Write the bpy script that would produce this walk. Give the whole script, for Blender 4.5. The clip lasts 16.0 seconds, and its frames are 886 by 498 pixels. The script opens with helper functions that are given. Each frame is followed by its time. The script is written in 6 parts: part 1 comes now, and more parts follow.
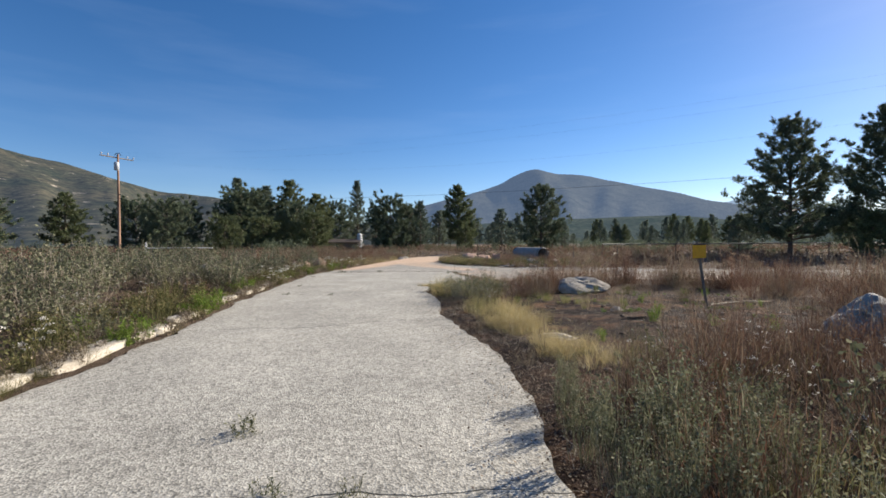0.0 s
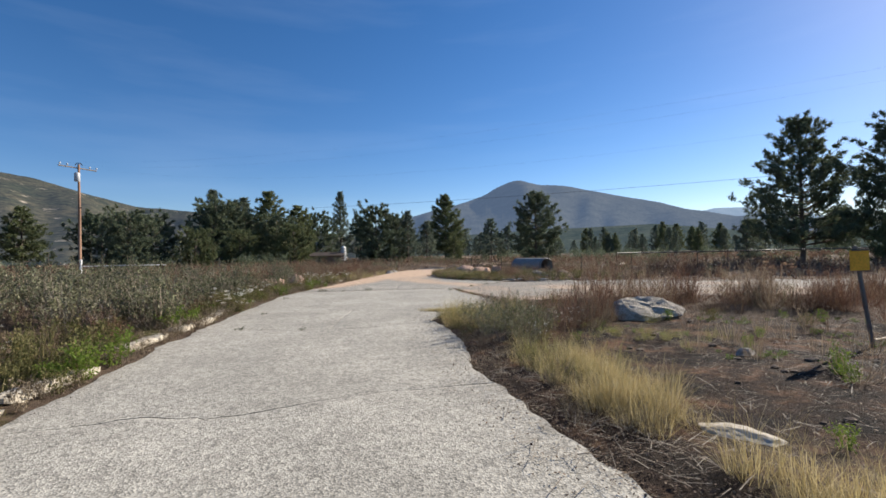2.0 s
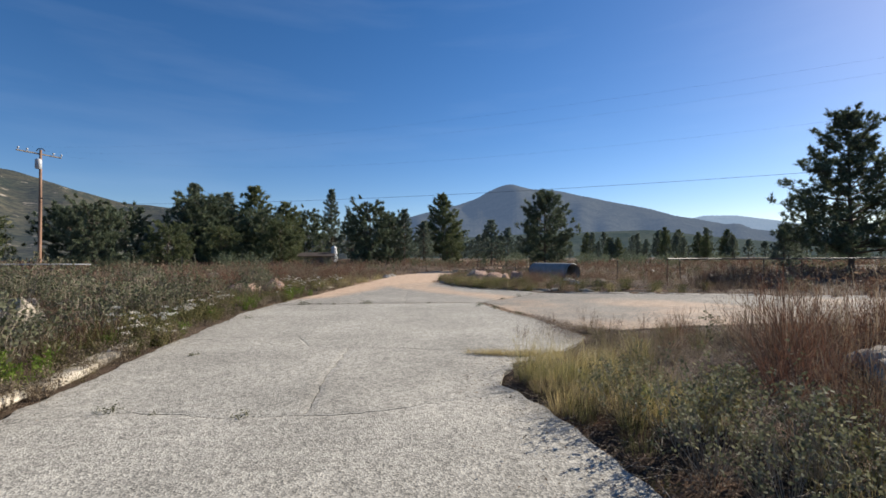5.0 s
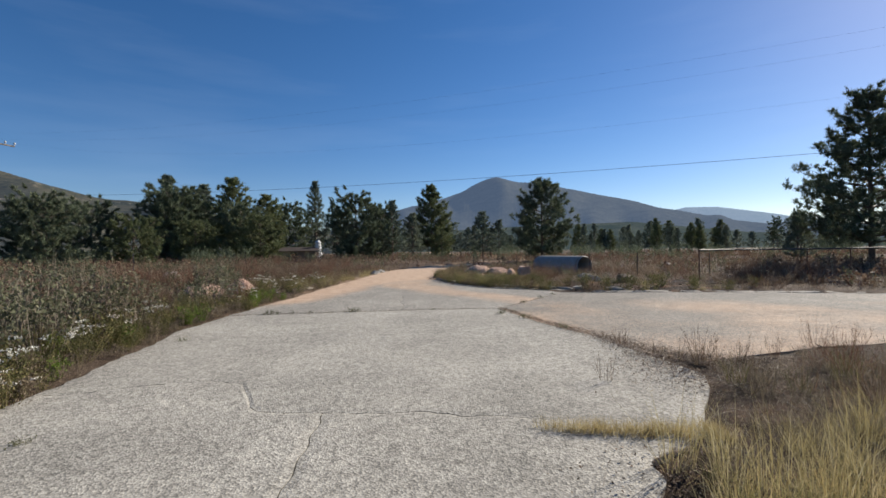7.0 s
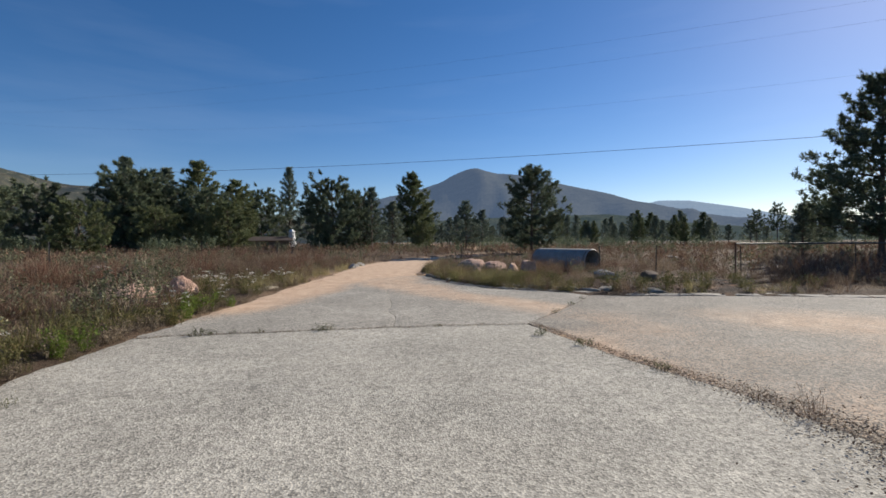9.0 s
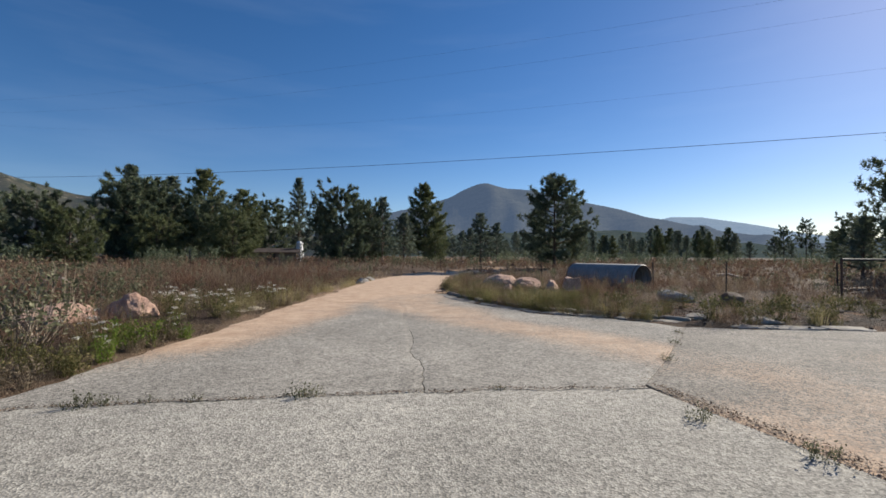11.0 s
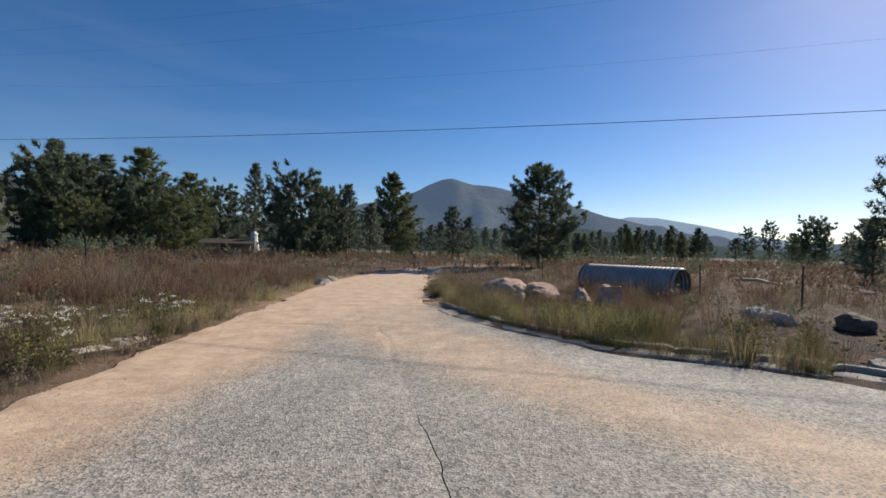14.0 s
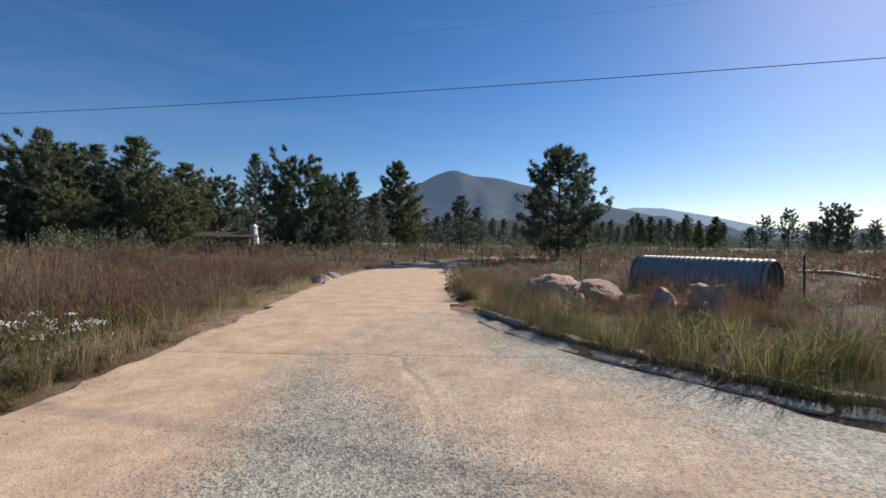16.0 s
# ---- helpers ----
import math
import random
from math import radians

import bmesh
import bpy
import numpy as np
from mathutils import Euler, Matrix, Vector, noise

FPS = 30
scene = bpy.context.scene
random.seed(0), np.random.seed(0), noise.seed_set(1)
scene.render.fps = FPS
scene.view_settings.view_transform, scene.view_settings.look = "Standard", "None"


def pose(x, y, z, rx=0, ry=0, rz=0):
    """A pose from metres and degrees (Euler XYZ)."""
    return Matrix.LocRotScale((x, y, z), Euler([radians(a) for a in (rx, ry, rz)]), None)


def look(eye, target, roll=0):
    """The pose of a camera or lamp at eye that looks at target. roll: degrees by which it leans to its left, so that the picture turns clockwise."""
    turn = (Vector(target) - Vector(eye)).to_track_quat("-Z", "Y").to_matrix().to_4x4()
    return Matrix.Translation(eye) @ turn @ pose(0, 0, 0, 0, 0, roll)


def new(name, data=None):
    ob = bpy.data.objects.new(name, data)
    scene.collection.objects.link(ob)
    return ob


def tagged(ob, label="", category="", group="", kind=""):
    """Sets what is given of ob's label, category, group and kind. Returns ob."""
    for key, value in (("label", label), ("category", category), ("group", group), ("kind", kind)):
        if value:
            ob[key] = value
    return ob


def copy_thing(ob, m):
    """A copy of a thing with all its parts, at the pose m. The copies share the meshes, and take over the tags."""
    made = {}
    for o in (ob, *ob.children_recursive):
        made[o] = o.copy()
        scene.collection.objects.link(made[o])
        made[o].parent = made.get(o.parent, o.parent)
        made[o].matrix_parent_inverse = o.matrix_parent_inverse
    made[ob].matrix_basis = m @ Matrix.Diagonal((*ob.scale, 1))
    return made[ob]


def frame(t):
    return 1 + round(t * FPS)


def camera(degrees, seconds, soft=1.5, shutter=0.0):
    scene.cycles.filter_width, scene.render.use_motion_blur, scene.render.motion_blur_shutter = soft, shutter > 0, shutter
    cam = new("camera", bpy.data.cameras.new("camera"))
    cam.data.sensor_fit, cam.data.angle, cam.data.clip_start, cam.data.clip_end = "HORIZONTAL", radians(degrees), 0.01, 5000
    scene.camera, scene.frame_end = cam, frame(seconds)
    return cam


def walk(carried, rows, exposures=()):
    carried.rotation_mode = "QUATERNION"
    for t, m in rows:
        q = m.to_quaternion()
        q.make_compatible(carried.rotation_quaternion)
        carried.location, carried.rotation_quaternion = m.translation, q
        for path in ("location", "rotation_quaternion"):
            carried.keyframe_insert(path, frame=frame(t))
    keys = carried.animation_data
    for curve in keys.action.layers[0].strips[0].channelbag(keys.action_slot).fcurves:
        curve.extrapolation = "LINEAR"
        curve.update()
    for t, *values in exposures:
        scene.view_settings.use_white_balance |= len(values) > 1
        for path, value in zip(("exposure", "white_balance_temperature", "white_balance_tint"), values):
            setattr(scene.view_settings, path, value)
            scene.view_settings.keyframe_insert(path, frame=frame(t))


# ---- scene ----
cam = camera(89.6, 16.0, 1.6)
PATH = [
    (0, (0.109, -0.908, 1.535), (0.129, 1.091, 1.507), -0.4),
    (0.5, (-0.083, 0.097, 1.473), (-0.014, 2.096, 1.461), -0.4),
    (1, (-0.264, 1.03, 1.51), (-0.173, 3.028, 1.516), -0.7),
    (1.5, (-0.362, 1.893, 1.463), (-0.259, 3.89, 1.485), -0.9),
    (2, (-0.52, 2.764, 1.531), (-0.43, 4.762, 1.555), -1.3),
    (2.5, (-0.659, 3.58, 1.489), (-0.567, 5.578, 1.485), -1.5),
    (3, (-0.838, 4.459, 1.506), (-0.739, 6.457, 1.499), -1.2),
    (3.5, (-1.016, 5.303, 1.54), (-0.901, 7.3, 1.545), -0.6),
    (4, (-1.136, 6.186, 1.556), (-1.009, 8.182, 1.571), -0.3),
    (4.5, (-1.33, 7.032, 1.568), (-1.195, 9.027, 1.593), -0.2),
    (5, (-1.438, 7.905, 1.534), (-1.308, 9.901, 1.569), -0.3),
    (7.5, (-1.907, 12.051, 1.538), (-1.677, 14.038, 1.526), -0.9),
    (8, (-2.018, 12.897, 1.568), (-1.744, 14.878, 1.537), -0.7),
    (8.5, (-2.038, 13.801, 1.578), (-1.746, 15.78, 1.538), -0.5),
    (11, (-2.168, 18.031, 1.455), (-1.922, 20.016, 1.482), 0.2),
    (11.5, (-2.239, 18.822, 1.457), (-1.995, 20.807, 1.511), 0.3),
    (12, (-2.311, 19.639, 1.482), (-2.058, 21.622, 1.545), 0.5),
    (12.5, (-2.362, 20.403, 1.477), (-2.072, 22.382, 1.524), 1.0),
    (13, (-2.368, 21.244, 1.481), (-2.037, 23.217, 1.508), 1.4),
    (13.5, (-2.398, 22.014, 1.477), (-2.023, 23.978, 1.488), 1.4),
    (14, (-2.362, 22.835, 1.494), (-1.958, 24.793, 1.5), 1.3),
    (14.5, (-2.418, 23.633, 1.497), (-2.011, 25.591, 1.498), 1.1),
    (15, (-2.399, 24.43, 1.472), (-2.002, 26.39, 1.465), 1.0),
    (15.5, (-2.432, 25.29, 1.466), (-2.045, 27.253, 1.446), 1.0),
    (16, (-2.384, 26.072, 1.409), (-1.995, 28.034, 1.38), 0.8),
]
walk(cam, [(t, look(eye, target, roll)) for t, eye, target, roll in PATH], [(0.0, 0.9), (3.5, 0.78), (5.0, 0.72), (8.0, 0.55), (11.0, 0.55), (14.0, 0.56), (16.0, 0.60)])

# ---- world, sun, exposure ----
SUN_AZ, SUN_EL = 57.0, 27.0          # degrees: clockwise from +y, above the horizon
world = bpy.data.worlds.new("sky")
scene.world = world
world.use_nodes = True
wnt = world.node_tree
sky = wnt.nodes.new("ShaderNodeTexSky")
sky.sky_type = "NISHITA"
sky.sun_disc = False
sky.sun_elevation, sky.sun_rotation = radians(SUN_EL), radians(SUN_AZ)
sky.altitude, sky.air_density, sky.dust_density, sky.ozone_density = 1300, 1.0, 0.4, 2.0
wnt.nodes["Background"].inputs[1].default_value = 0.067
rich = wnt.nodes.new("ShaderNodeHueSaturation")
rich.inputs["Saturation"].default_value = 1.30
wnt.links.new(sky.outputs[0], rich.inputs["Color"])
# thin cirrus, drawn out along the wind
dirs = wnt.nodes.new("ShaderNodeTexCoord")
drawn = wnt.nodes.new("ShaderNodeMapping")
drawn.inputs["Scale"].default_value = (1.2, 1.6, 9.0)
drawn.inputs["Rotation"].default_value = (radians(9), radians(-7), radians(20))
wnt.links.new(dirs.outputs["Generated"], drawn.inputs["Vector"])
wisps = wnt.nodes.new("ShaderNodeTexNoise")
wisps.inputs["Scale"].default_value, wisps.inputs["Detail"].default_value = 2.0, 6
wnt.links.new(drawn.outputs[0], wisps.inputs["Vector"])
thin = wnt.nodes.new("ShaderNodeMapRange")
for i, v in ((1, 0.50), (2, 0.85), (3, 0.0), (4, 0.04)):
    thin.inputs[i].default_value = v
wnt.links.new(wisps.outputs[0], thin.inputs[0])
veil = wnt.nodes.new("ShaderNodeMix")
veil.data_type = "RGBA"
veil.inputs[7].default_value = (10.5, 12.0, 14.0, 1)
wnt.links.new(thin.outputs[0], veil.inputs[0])
cool = wnt.nodes.new("ShaderNodeMix")
cool.data_type, cool.blend_type = "RGBA", "MULTIPLY"
cool.inputs[0].default_value = 1.0
cool.inputs[7].default_value = (1.01, 0.965, 1.065, 1)
wnt.links.new(rich.outputs[0], cool.inputs[6])
wnt.links.new(cool.outputs[2], veil.inputs[6])
wnt.links.new(veil.outputs[2], wnt.nodes["Background"].inputs[0])

sun_data = bpy.data.lights.new("sun", "SUN")
sun_data.energy, sun_data.angle, sun_data.color = 5.0, radians(0.53), (1.0, 0.93, 0.82)
sun = new("sun", sun_data)
sun_dir = Vector((math.sin(radians(SUN_AZ)) * math.cos(radians(SUN_EL)), math.cos(radians(SUN_AZ)) * math.cos(radians(SUN_EL)), math.sin(radians(SUN_EL))))
sun.matrix_world = look(sun_dir * 60, (0, 0, 0))

rng = np.random.default_rng(7)


# ---- small tools ----
def smooth(a, b, x):
    t = np.clip((np.asarray(x, float) - a) / (b - a), 0, 1)
    return t * t * (3 - 2 * t)


def wave(x, y, s=1.0, k=0):
    """Cheap smooth noise from -1 to 1 on arrays."""
    x, y = np.asarray(x, float) / s + 13.1 * k, np.asarray(y, float) / s - 7.7 * k
    return (np.sin(x * 1.7 + 1.3 * np.sin(y * 1.1 + k)) + np.sin(y * 2.1 - 1.1 * np.sin(x * 1.3)) + np.sin((x + y) * 1.27 + 2 * np.sin(x * .57 - y * .71))) / 3


def make_mesh(name, V, F, material, smooth_faces=False, attr=None):
    """A mesh from arrays of places and of triangles or quads."""
    V, F = np.asarray(V, np.float32), np.asarray(F, np.int32)
    me = bpy.data.meshes.new(name)
    n, k = F.shape
    me.vertices.add(len(V))
    me.vertices.foreach_set("co", V.ravel())
    me.loops.add(n * k)
    me.loops.foreach_set("vertex_index", F.ravel())
    me.polygons.add(n)
    me.polygons.foreach_set("loop_start", np.arange(0, n * k, k, dtype=np.int32))
    me.polygons.foreach_set("use_smooth", np.full(n, smooth_faces))
    me.update(calc_edges=True)
    me.validate()
    if attr is not None:
        a = me.attributes.new("sand", "FLOAT", "POINT")
        a.data.foreach_set("value", np.asarray(attr, np.float32))
    me.materials.append(material)
    return me


def from_bm(name, bm, material, smooth_faces=False):
    me = bpy.data.meshes.new(name)
    bm.to_mesh(me)
    bm.free()
    if smooth_faces:
        me.polygons.foreach_set("use_smooth", [True] * len(me.polygons))
    me.materials.append(material)
    return me


def part(name, me, parent, label=""):
    ob = new(name, me)
    ob.parent = parent
    return tagged(ob, label)


def thing(name, label, category, me=None, group="", kind="", at=None):
    ob = new(name, me)
    if at is not None:
        ob.matrix_basis = at
    return tagged(ob, label, category, group, kind)


def tube(points, radii, sides=8):
    """A tapered tube round a line of points: places and quads."""
    P = np.asarray(points, float)
    V, F = [], []
    for i, p in enumerate(P):
        d = P[min(i + 1, len(P) - 1)] - P[max(i - 1, 0)]
        d = d / (np.linalg.norm(d) + 1e-9)
        a = np.cross(d, (0, 0, 1) if abs(d[2]) < 0.9 else (1, 0, 0))
        a /= np.linalg.norm(a)
        b = np.cross(d, a)
        for j in range(sides):
            w = 2 * math.pi * j / sides
            V.append(p + (a * math.cos(w) + b * math.sin(w)) * radii[i])
    for i in range(len(P) - 1):
        for j in range(sides):
            F.append((i * sides + j, i * sides + (j + 1) % sides, (i + 1) * sides + (j + 1) % sides, (i + 1) * sides + j))
    n = len(V)
    for end in (0, len(P) - 1):
        V.append(P[end])
        for j in range(sides):
            F.append((end * sides + j, end * sides + (j + 1) % sides, len(V) - 1, len(V) - 1))
    return np.array(V), np.array(F)


def joined(pieces):
    """Several (places, faces) as one."""
    V, F, n = [], [], 0
    for v, f in pieces:
        V.append(v)
        F.append(np.asarray(f) + n)
        n += len(v)
    return np.concatenate(V), np.concatenate(F)


def tri(F):
    """Quads, some of them closed to triangles, as triangles."""
    F = np.asarray(F)
    a = F[:, [0, 1, 2]]
    b = F[:, [0, 2, 3]]
    return np.concatenate([a, b[F[:, 2] != F[:, 3]]])


def box(sx, sy, sz, bevel=0.01, at=(0, 0, 0), turn=None):
    bm = bmesh.new()
    bmesh.ops.create_cube(bm, size=1, matrix=Matrix.Diagonal((sx, sy, sz, 1)))
    if bevel:
        bmesh.ops.bevel(bm, geom=bm.edges[:], offset=bevel, segments=2, affect="EDGES")
    if turn is not None:
        bmesh.ops.transform(bm, matrix=turn, verts=bm.verts)
    bmesh.ops.translate(bm, vec=at, verts=bm.verts)
    return bm


# ---- materials ----
def start(name):
    m = bpy.data.materials.new(name)
    m.use_nodes = True
    nt = m.node_tree
    return m, nt, nt.nodes["Principled BSDF"]


def node(nt, kind, values=(), **links):
    n = nt.nodes.new(kind)
    for k, v in dict(values).items():
        n.inputs[k].default_value = v
    for k, v in links.items():
        nt.links.new(v, n.inputs[k.replace("_", " ")])
    return n


def ramp(nt, fac, stops):
    n = nt.nodes.new("ShaderNodeValToRGB")
    while len(n.color_ramp.elements) < len(stops):
        n.color_ramp.elements.new(0.5)
    for e, (p, c) in zip(n.color_ramp.elements, stops):
        e.position, e.color = p, (*c, 1) if len(c) == 3 else (c[0], c[0], c[0], 1)
    nt.links.new(fac, n.inputs[0])
    return n.outputs[0]


def mix(nt, fac, a, b, how="MIX"):
    n = nt.nodes.new("ShaderNodeMix")
    n.data_type, n.blend_type = "RGBA", how
    for i, v in ((0, fac), (6, a), (7, b)):
        if hasattr(v, "links"):
            nt.links.new(v, n.inputs[i])
        elif i == 0:
            n.inputs[0].default_value = v
        else:
            n.inputs[i].default_value = (*v, 1)
    return n.outputs[2]


def place(nt):
    return nt.nodes.new("ShaderNodeNewGeometry").outputs["Position"]


def noise_of(nt, vec, scale, detail=3, rough=0.55):
    return node(nt, "ShaderNodeTexNoise", {"Scale": scale, "Detail": detail, "Roughness": rough}, Vector=vec).outputs[0]


def bump(nt, bsdf, height, strength, distance):
    b = node(nt, "ShaderNodeBump", {"Strength": strength, "Distance": distance}, Height=height)
    nt.links.new(b.outputs[0], bsdf.inputs["Normal"])


def maths(nt, op, a, b=0.5):
    n = nt.nodes.new("ShaderNodeMath")
    n.operation = op
    for i, v in ((0, a), (1, b)):
        if hasattr(v, "links"):
            nt.links.new(v, n.inputs[i])
        else:
            n.inputs[i].default_value = v
    return n.outputs[0]


def asphalt_material(name, dark, light, tint):
    """Worn chip seal: pale stones in grey binder, with blown sand where the 'sand' attribute says so."""
    m, nt, b = start(name)
    p = place(nt)
    vor = node(nt, "ShaderNodeTexVoronoi", {"Scale": 62.0, "Randomness": 1.0}, Vector=p)
    big = node(nt, "ShaderNodeTexVoronoi", {"Scale": 26.0}, Vector=p)
    cell = node(nt, "ShaderNodeSeparateColor", {}, Color=vor.outputs["Color"]).outputs[0]
    cell2 = node(nt, "ShaderNodeSeparateColor", {}, Color=big.outputs["Color"]).outputs[1]
    both = maths(nt, "ADD", maths(nt, "MULTIPLY", cell, 0.65), maths(nt, "MULTIPLY", cell2, 0.35))
    chips = ramp(nt, both, [(0.12, dark), (0.5, tuple((a + c) / 2 for a, c in zip(dark, light))), (0.9, light)])
    stain = ramp(nt, noise_of(nt, p, 0.55, 5), [(0.3, (0.78,)), (0.7, (1.12,))])
    fine = ramp(nt, noise_of(nt, p, 5.0, 4), [(0.3, (0.86,)), (0.7, (1.08,))])
    col = mix(nt, 1.0, mix(nt, 1.0, chips, stain, "MULTIPLY"), fine, "MULTIPLY")
    col = mix(nt, 1.0, col, tint, "MULTIPLY")
    at = nt.nodes.new("ShaderNodeAttribute")
    at.attribute_name = "sand"
    grain = maths(nt, "ADD", maths(nt, "MULTIPLY", noise_of(nt, p, 1.6, 6, 0.7), 0.7), maths(nt, "MULTIPLY", noise_of(nt, p, 14.0, 4, 0.7), 0.5))
    s = maths(nt, "ADD", maths(nt, "MULTIPLY", at.outputs["Fac"], 1.7), maths(nt, "SUBTRACT", grain, 1.2))
    s = maths(nt, "ADD", s, maths(nt, "MULTIPLY", maths(nt, "SUBTRACT", cell, 0.5), 0.8))
    cover = ramp(nt, s, [(0.0, (0.0,)), (0.85, (0.95,))])
    sandy = ramp(nt, noise_of(nt, p, 2.2, 6), [(0.3, (0.46, 0.305, 0.20)), (0.7, (0.65, 0.47, 0.325))])
    sandy = mix(nt, 1.0, sandy, ramp(nt, noise_of(nt, p, 70, 3), [(0.25, (0.70,)), (0.75, (1.18,))]), "MULTIPLY")
    sandy = mix(nt, 1.0, sandy, ramp(nt, noise_of(nt, p, 9, 5, 0.75), [(0.3, (0.80,)), (0.6, (1.08,))]), "MULTIPLY")
    nt.links.new(mix(nt, cover, col, sandy), b.inputs["Base Color"])
    b.inputs["Roughness"].default_value = 0.93
    b.inputs["Specular IOR Level"].default_value = 0.25
    flat = maths(nt, "SUBTRACT", 1.0, maths(nt, "MULTIPLY", cover, 0.6))
    bump(nt, b, maths(nt, "MULTIPLY", vor.outputs["Distance"], flat), 0.5, 0.008)
    return m


M_ROAD = asphalt_material("pale_chip_seal", (0.20, 0.19, 0.168), (0.55, 0.52, 0.46), (1.0, 0.975, 0.93))
M_ROAD2 = asphalt_material("grey_chip_seal", (0.155, 0.146, 0.132), (0.49, 0.465, 0.42), (1.0, 0.965, 0.905))


M_PAD = asphalt_material("worn_side_road", (0.125, 0.117, 0.105), (0.40, 0.375, 0.335), (1.0, 0.955, 0.89))


def earth_material():
    m, nt, b = start("dry_earth")
    p = place(nt)
    c = ramp(nt, noise_of(nt, p, 0.35, 6), [(0.3, (0.075, 0.052, 0.038)), (0.5, (0.125, 0.088, 0.062)), (0.72, (0.19, 0.14, 0.10))])
    f = ramp(nt, noise_of(nt, p, 9.0, 5, 0.7), [(0.3, (0.55,)), (0.7, (1.25,))])
    at = nt.nodes.new("ShaderNodeAttribute")
    at.attribute_name = "sand"
    col = mix(nt, 1.0, c, f, "MULTIPLY")
    sandy = ramp(nt, noise_of(nt, p, 3.0, 5), [(0.3, (0.34, 0.22, 0.135)), (0.7, (0.50, 0.35, 0.23))])
    wet = maths(nt, "MULTIPLY", at.outputs["Fac"], -1.0)
    col = mix(nt, ramp(nt, wet, [(0.05, (0.0,)), (0.9, (1.0,))]), col, mix(nt, 1.0, f, ramp(nt, noise_of(nt, p, 1.3, 6, 0.65), [(0.38, (0.020, 0.015, 0.012)), (0.52, (0.060, 0.037, 0.025)), (0.66, (0.20, 0.105, 0.058))]), "MULTIPLY"))
    nt.links.new(mix(nt, maths(nt, "MULTIPLY", maths(nt, "MAXIMUM", at.outputs["Fac"], 0.0), ramp(nt, noise_of(nt, p, 1.3, 4), [(0.35, (0.5,)), (0.6, (1.0,))])), col, sandy), b.inputs["Base Color"])
    b.inputs["Roughness"].default_value = 0.96
    b.inputs["Specular IOR Level"].default_value = 0.1
    bump(nt, b, noise_of(nt, p, 9.0, 8, 0.8), 1.0, 0.09)
    return m


M_EARTH = earth_material()


def plant_material(name, c1, c2, through_light=0.35, c3=None):
    """Leaves and stems: each island takes its own shade between the colours; thin enough to let sun through."""
    m, nt, b = start(name)
    g = nt.nodes.new("ShaderNodeNewGeometry")
    o = nt.nodes.new("ShaderNodeObjectInfo")
    stops = [(0.0, c1), (1.0, c2)] if c3 is None else [(0.0, c1), (0.7, c2), (1.0, c3)]
    col = ramp(nt, g.outputs["Random Per Island"], stops)
    col = mix(nt, 1.0, col, ramp(nt, o.outputs["Random"], [(0.0, (0.78, 0.80, 0.78)), (1.0, (1.2, 1.12, 1.05))]), "MULTIPLY")
    col = mix(nt, 1.0, col, ramp(nt, noise_of(nt, g.outputs["Position"], 0.7, 3), [(0.3, (0.72,)), (0.7, (1.2,))]), "MULTIPLY")
    nt.links.new(col, b.inputs["Base Color"])
    b.inputs["Roughness"].default_value = 0.75
    b.inputs["Specular IOR Level"].default_value = 0.2
    t = nt.nodes.new("ShaderNodeBsdfTranslucent")
    nt.links.new(col, t.inputs["Color"])
    s = nt.nodes.new("ShaderNodeMixShader")
    s.inputs[0].default_value = through_light
    nt.links.new(b.outputs[0], s.inputs[1])
    nt.links.new(t.outputs[0], s.inputs[2])
    nt.links.new(s.outputs[0], nt.nodes["Material Output"].inputs["Surface"])
    return m


M_BRUSH = plant_material("dry_brown_brush", (0.085, 0.052, 0.038), (0.205, 0.135, 0.095), 0.25, (0.34, 0.25, 0.17))
M_BRUSHGREY = plant_material("grey_brown_brush", (0.12, 0.095, 0.068), (0.26, 0.205, 0.145), 0.3, (0.44, 0.36, 0.255))
M_STRAW = plant_material("straw_grass", (0.31, 0.245, 0.115), (0.53, 0.435, 0.215), 0.42, (0.65, 0.56, 0.36))
M_GRASS = plant_material("olive_grass", (0.068, 0.075, 0.028), (0.15, 0.145, 0.058), 0.32, (0.30, 0.255, 0.125))
M_GREEN = plant_material("fresh_green_leaves", (0.09, 0.15, 0.025), (0.20, 0.27, 0.05), 0.45)
M_LIME = plant_material("green_straw_grass", (0.17, 0.165, 0.06), (0.33, 0.31, 0.12), 0.45, (0.47, 0.42, 0.22))
M_SAGE = plant_material("grey_olive_leaves", (0.08, 0.088, 0.048), (0.18, 0.185, 0.11), 0.32, (0.31, 0.30, 0.205))
M_TWIG = plant_material("dead_twigs", (0.16, 0.13, 0.10), (0.36, 0.31, 0.25), 0.0)
M_FLOWER = plant_material("white_flower_heads", (0.62, 0.60, 0.54), (0.82, 0.80, 0.74), 0.3)
M_NEEDLE = plant_material("pine_needles", (0.065, 0.092, 0.06), (0.14, 0.178, 0.112), 0.3, (0.235, 0.265, 0.175))
M_REDBRUSH = plant_material("reddish_dry_buckwheat", (0.10, 0.05, 0.035), (0.20, 0.105, 0.07), 0.25, (0.33, 0.22, 0.15))
# paler, greyer green for far pines: haze of distance mixed into the needle colour
M_NEEDLE3 = plant_material("hazed_grey_green_needles", (0.085, 0.115, 0.085), (0.19, 0.23, 0.175), 0.28, (0.29, 0.33, 0.26))
M_NEEDLE2 = plant_material("light_pine_needles", (0.08, 0.107, 0.052), (0.175, 0.205, 0.10), 0.3, (0.26, 0.27, 0.14))


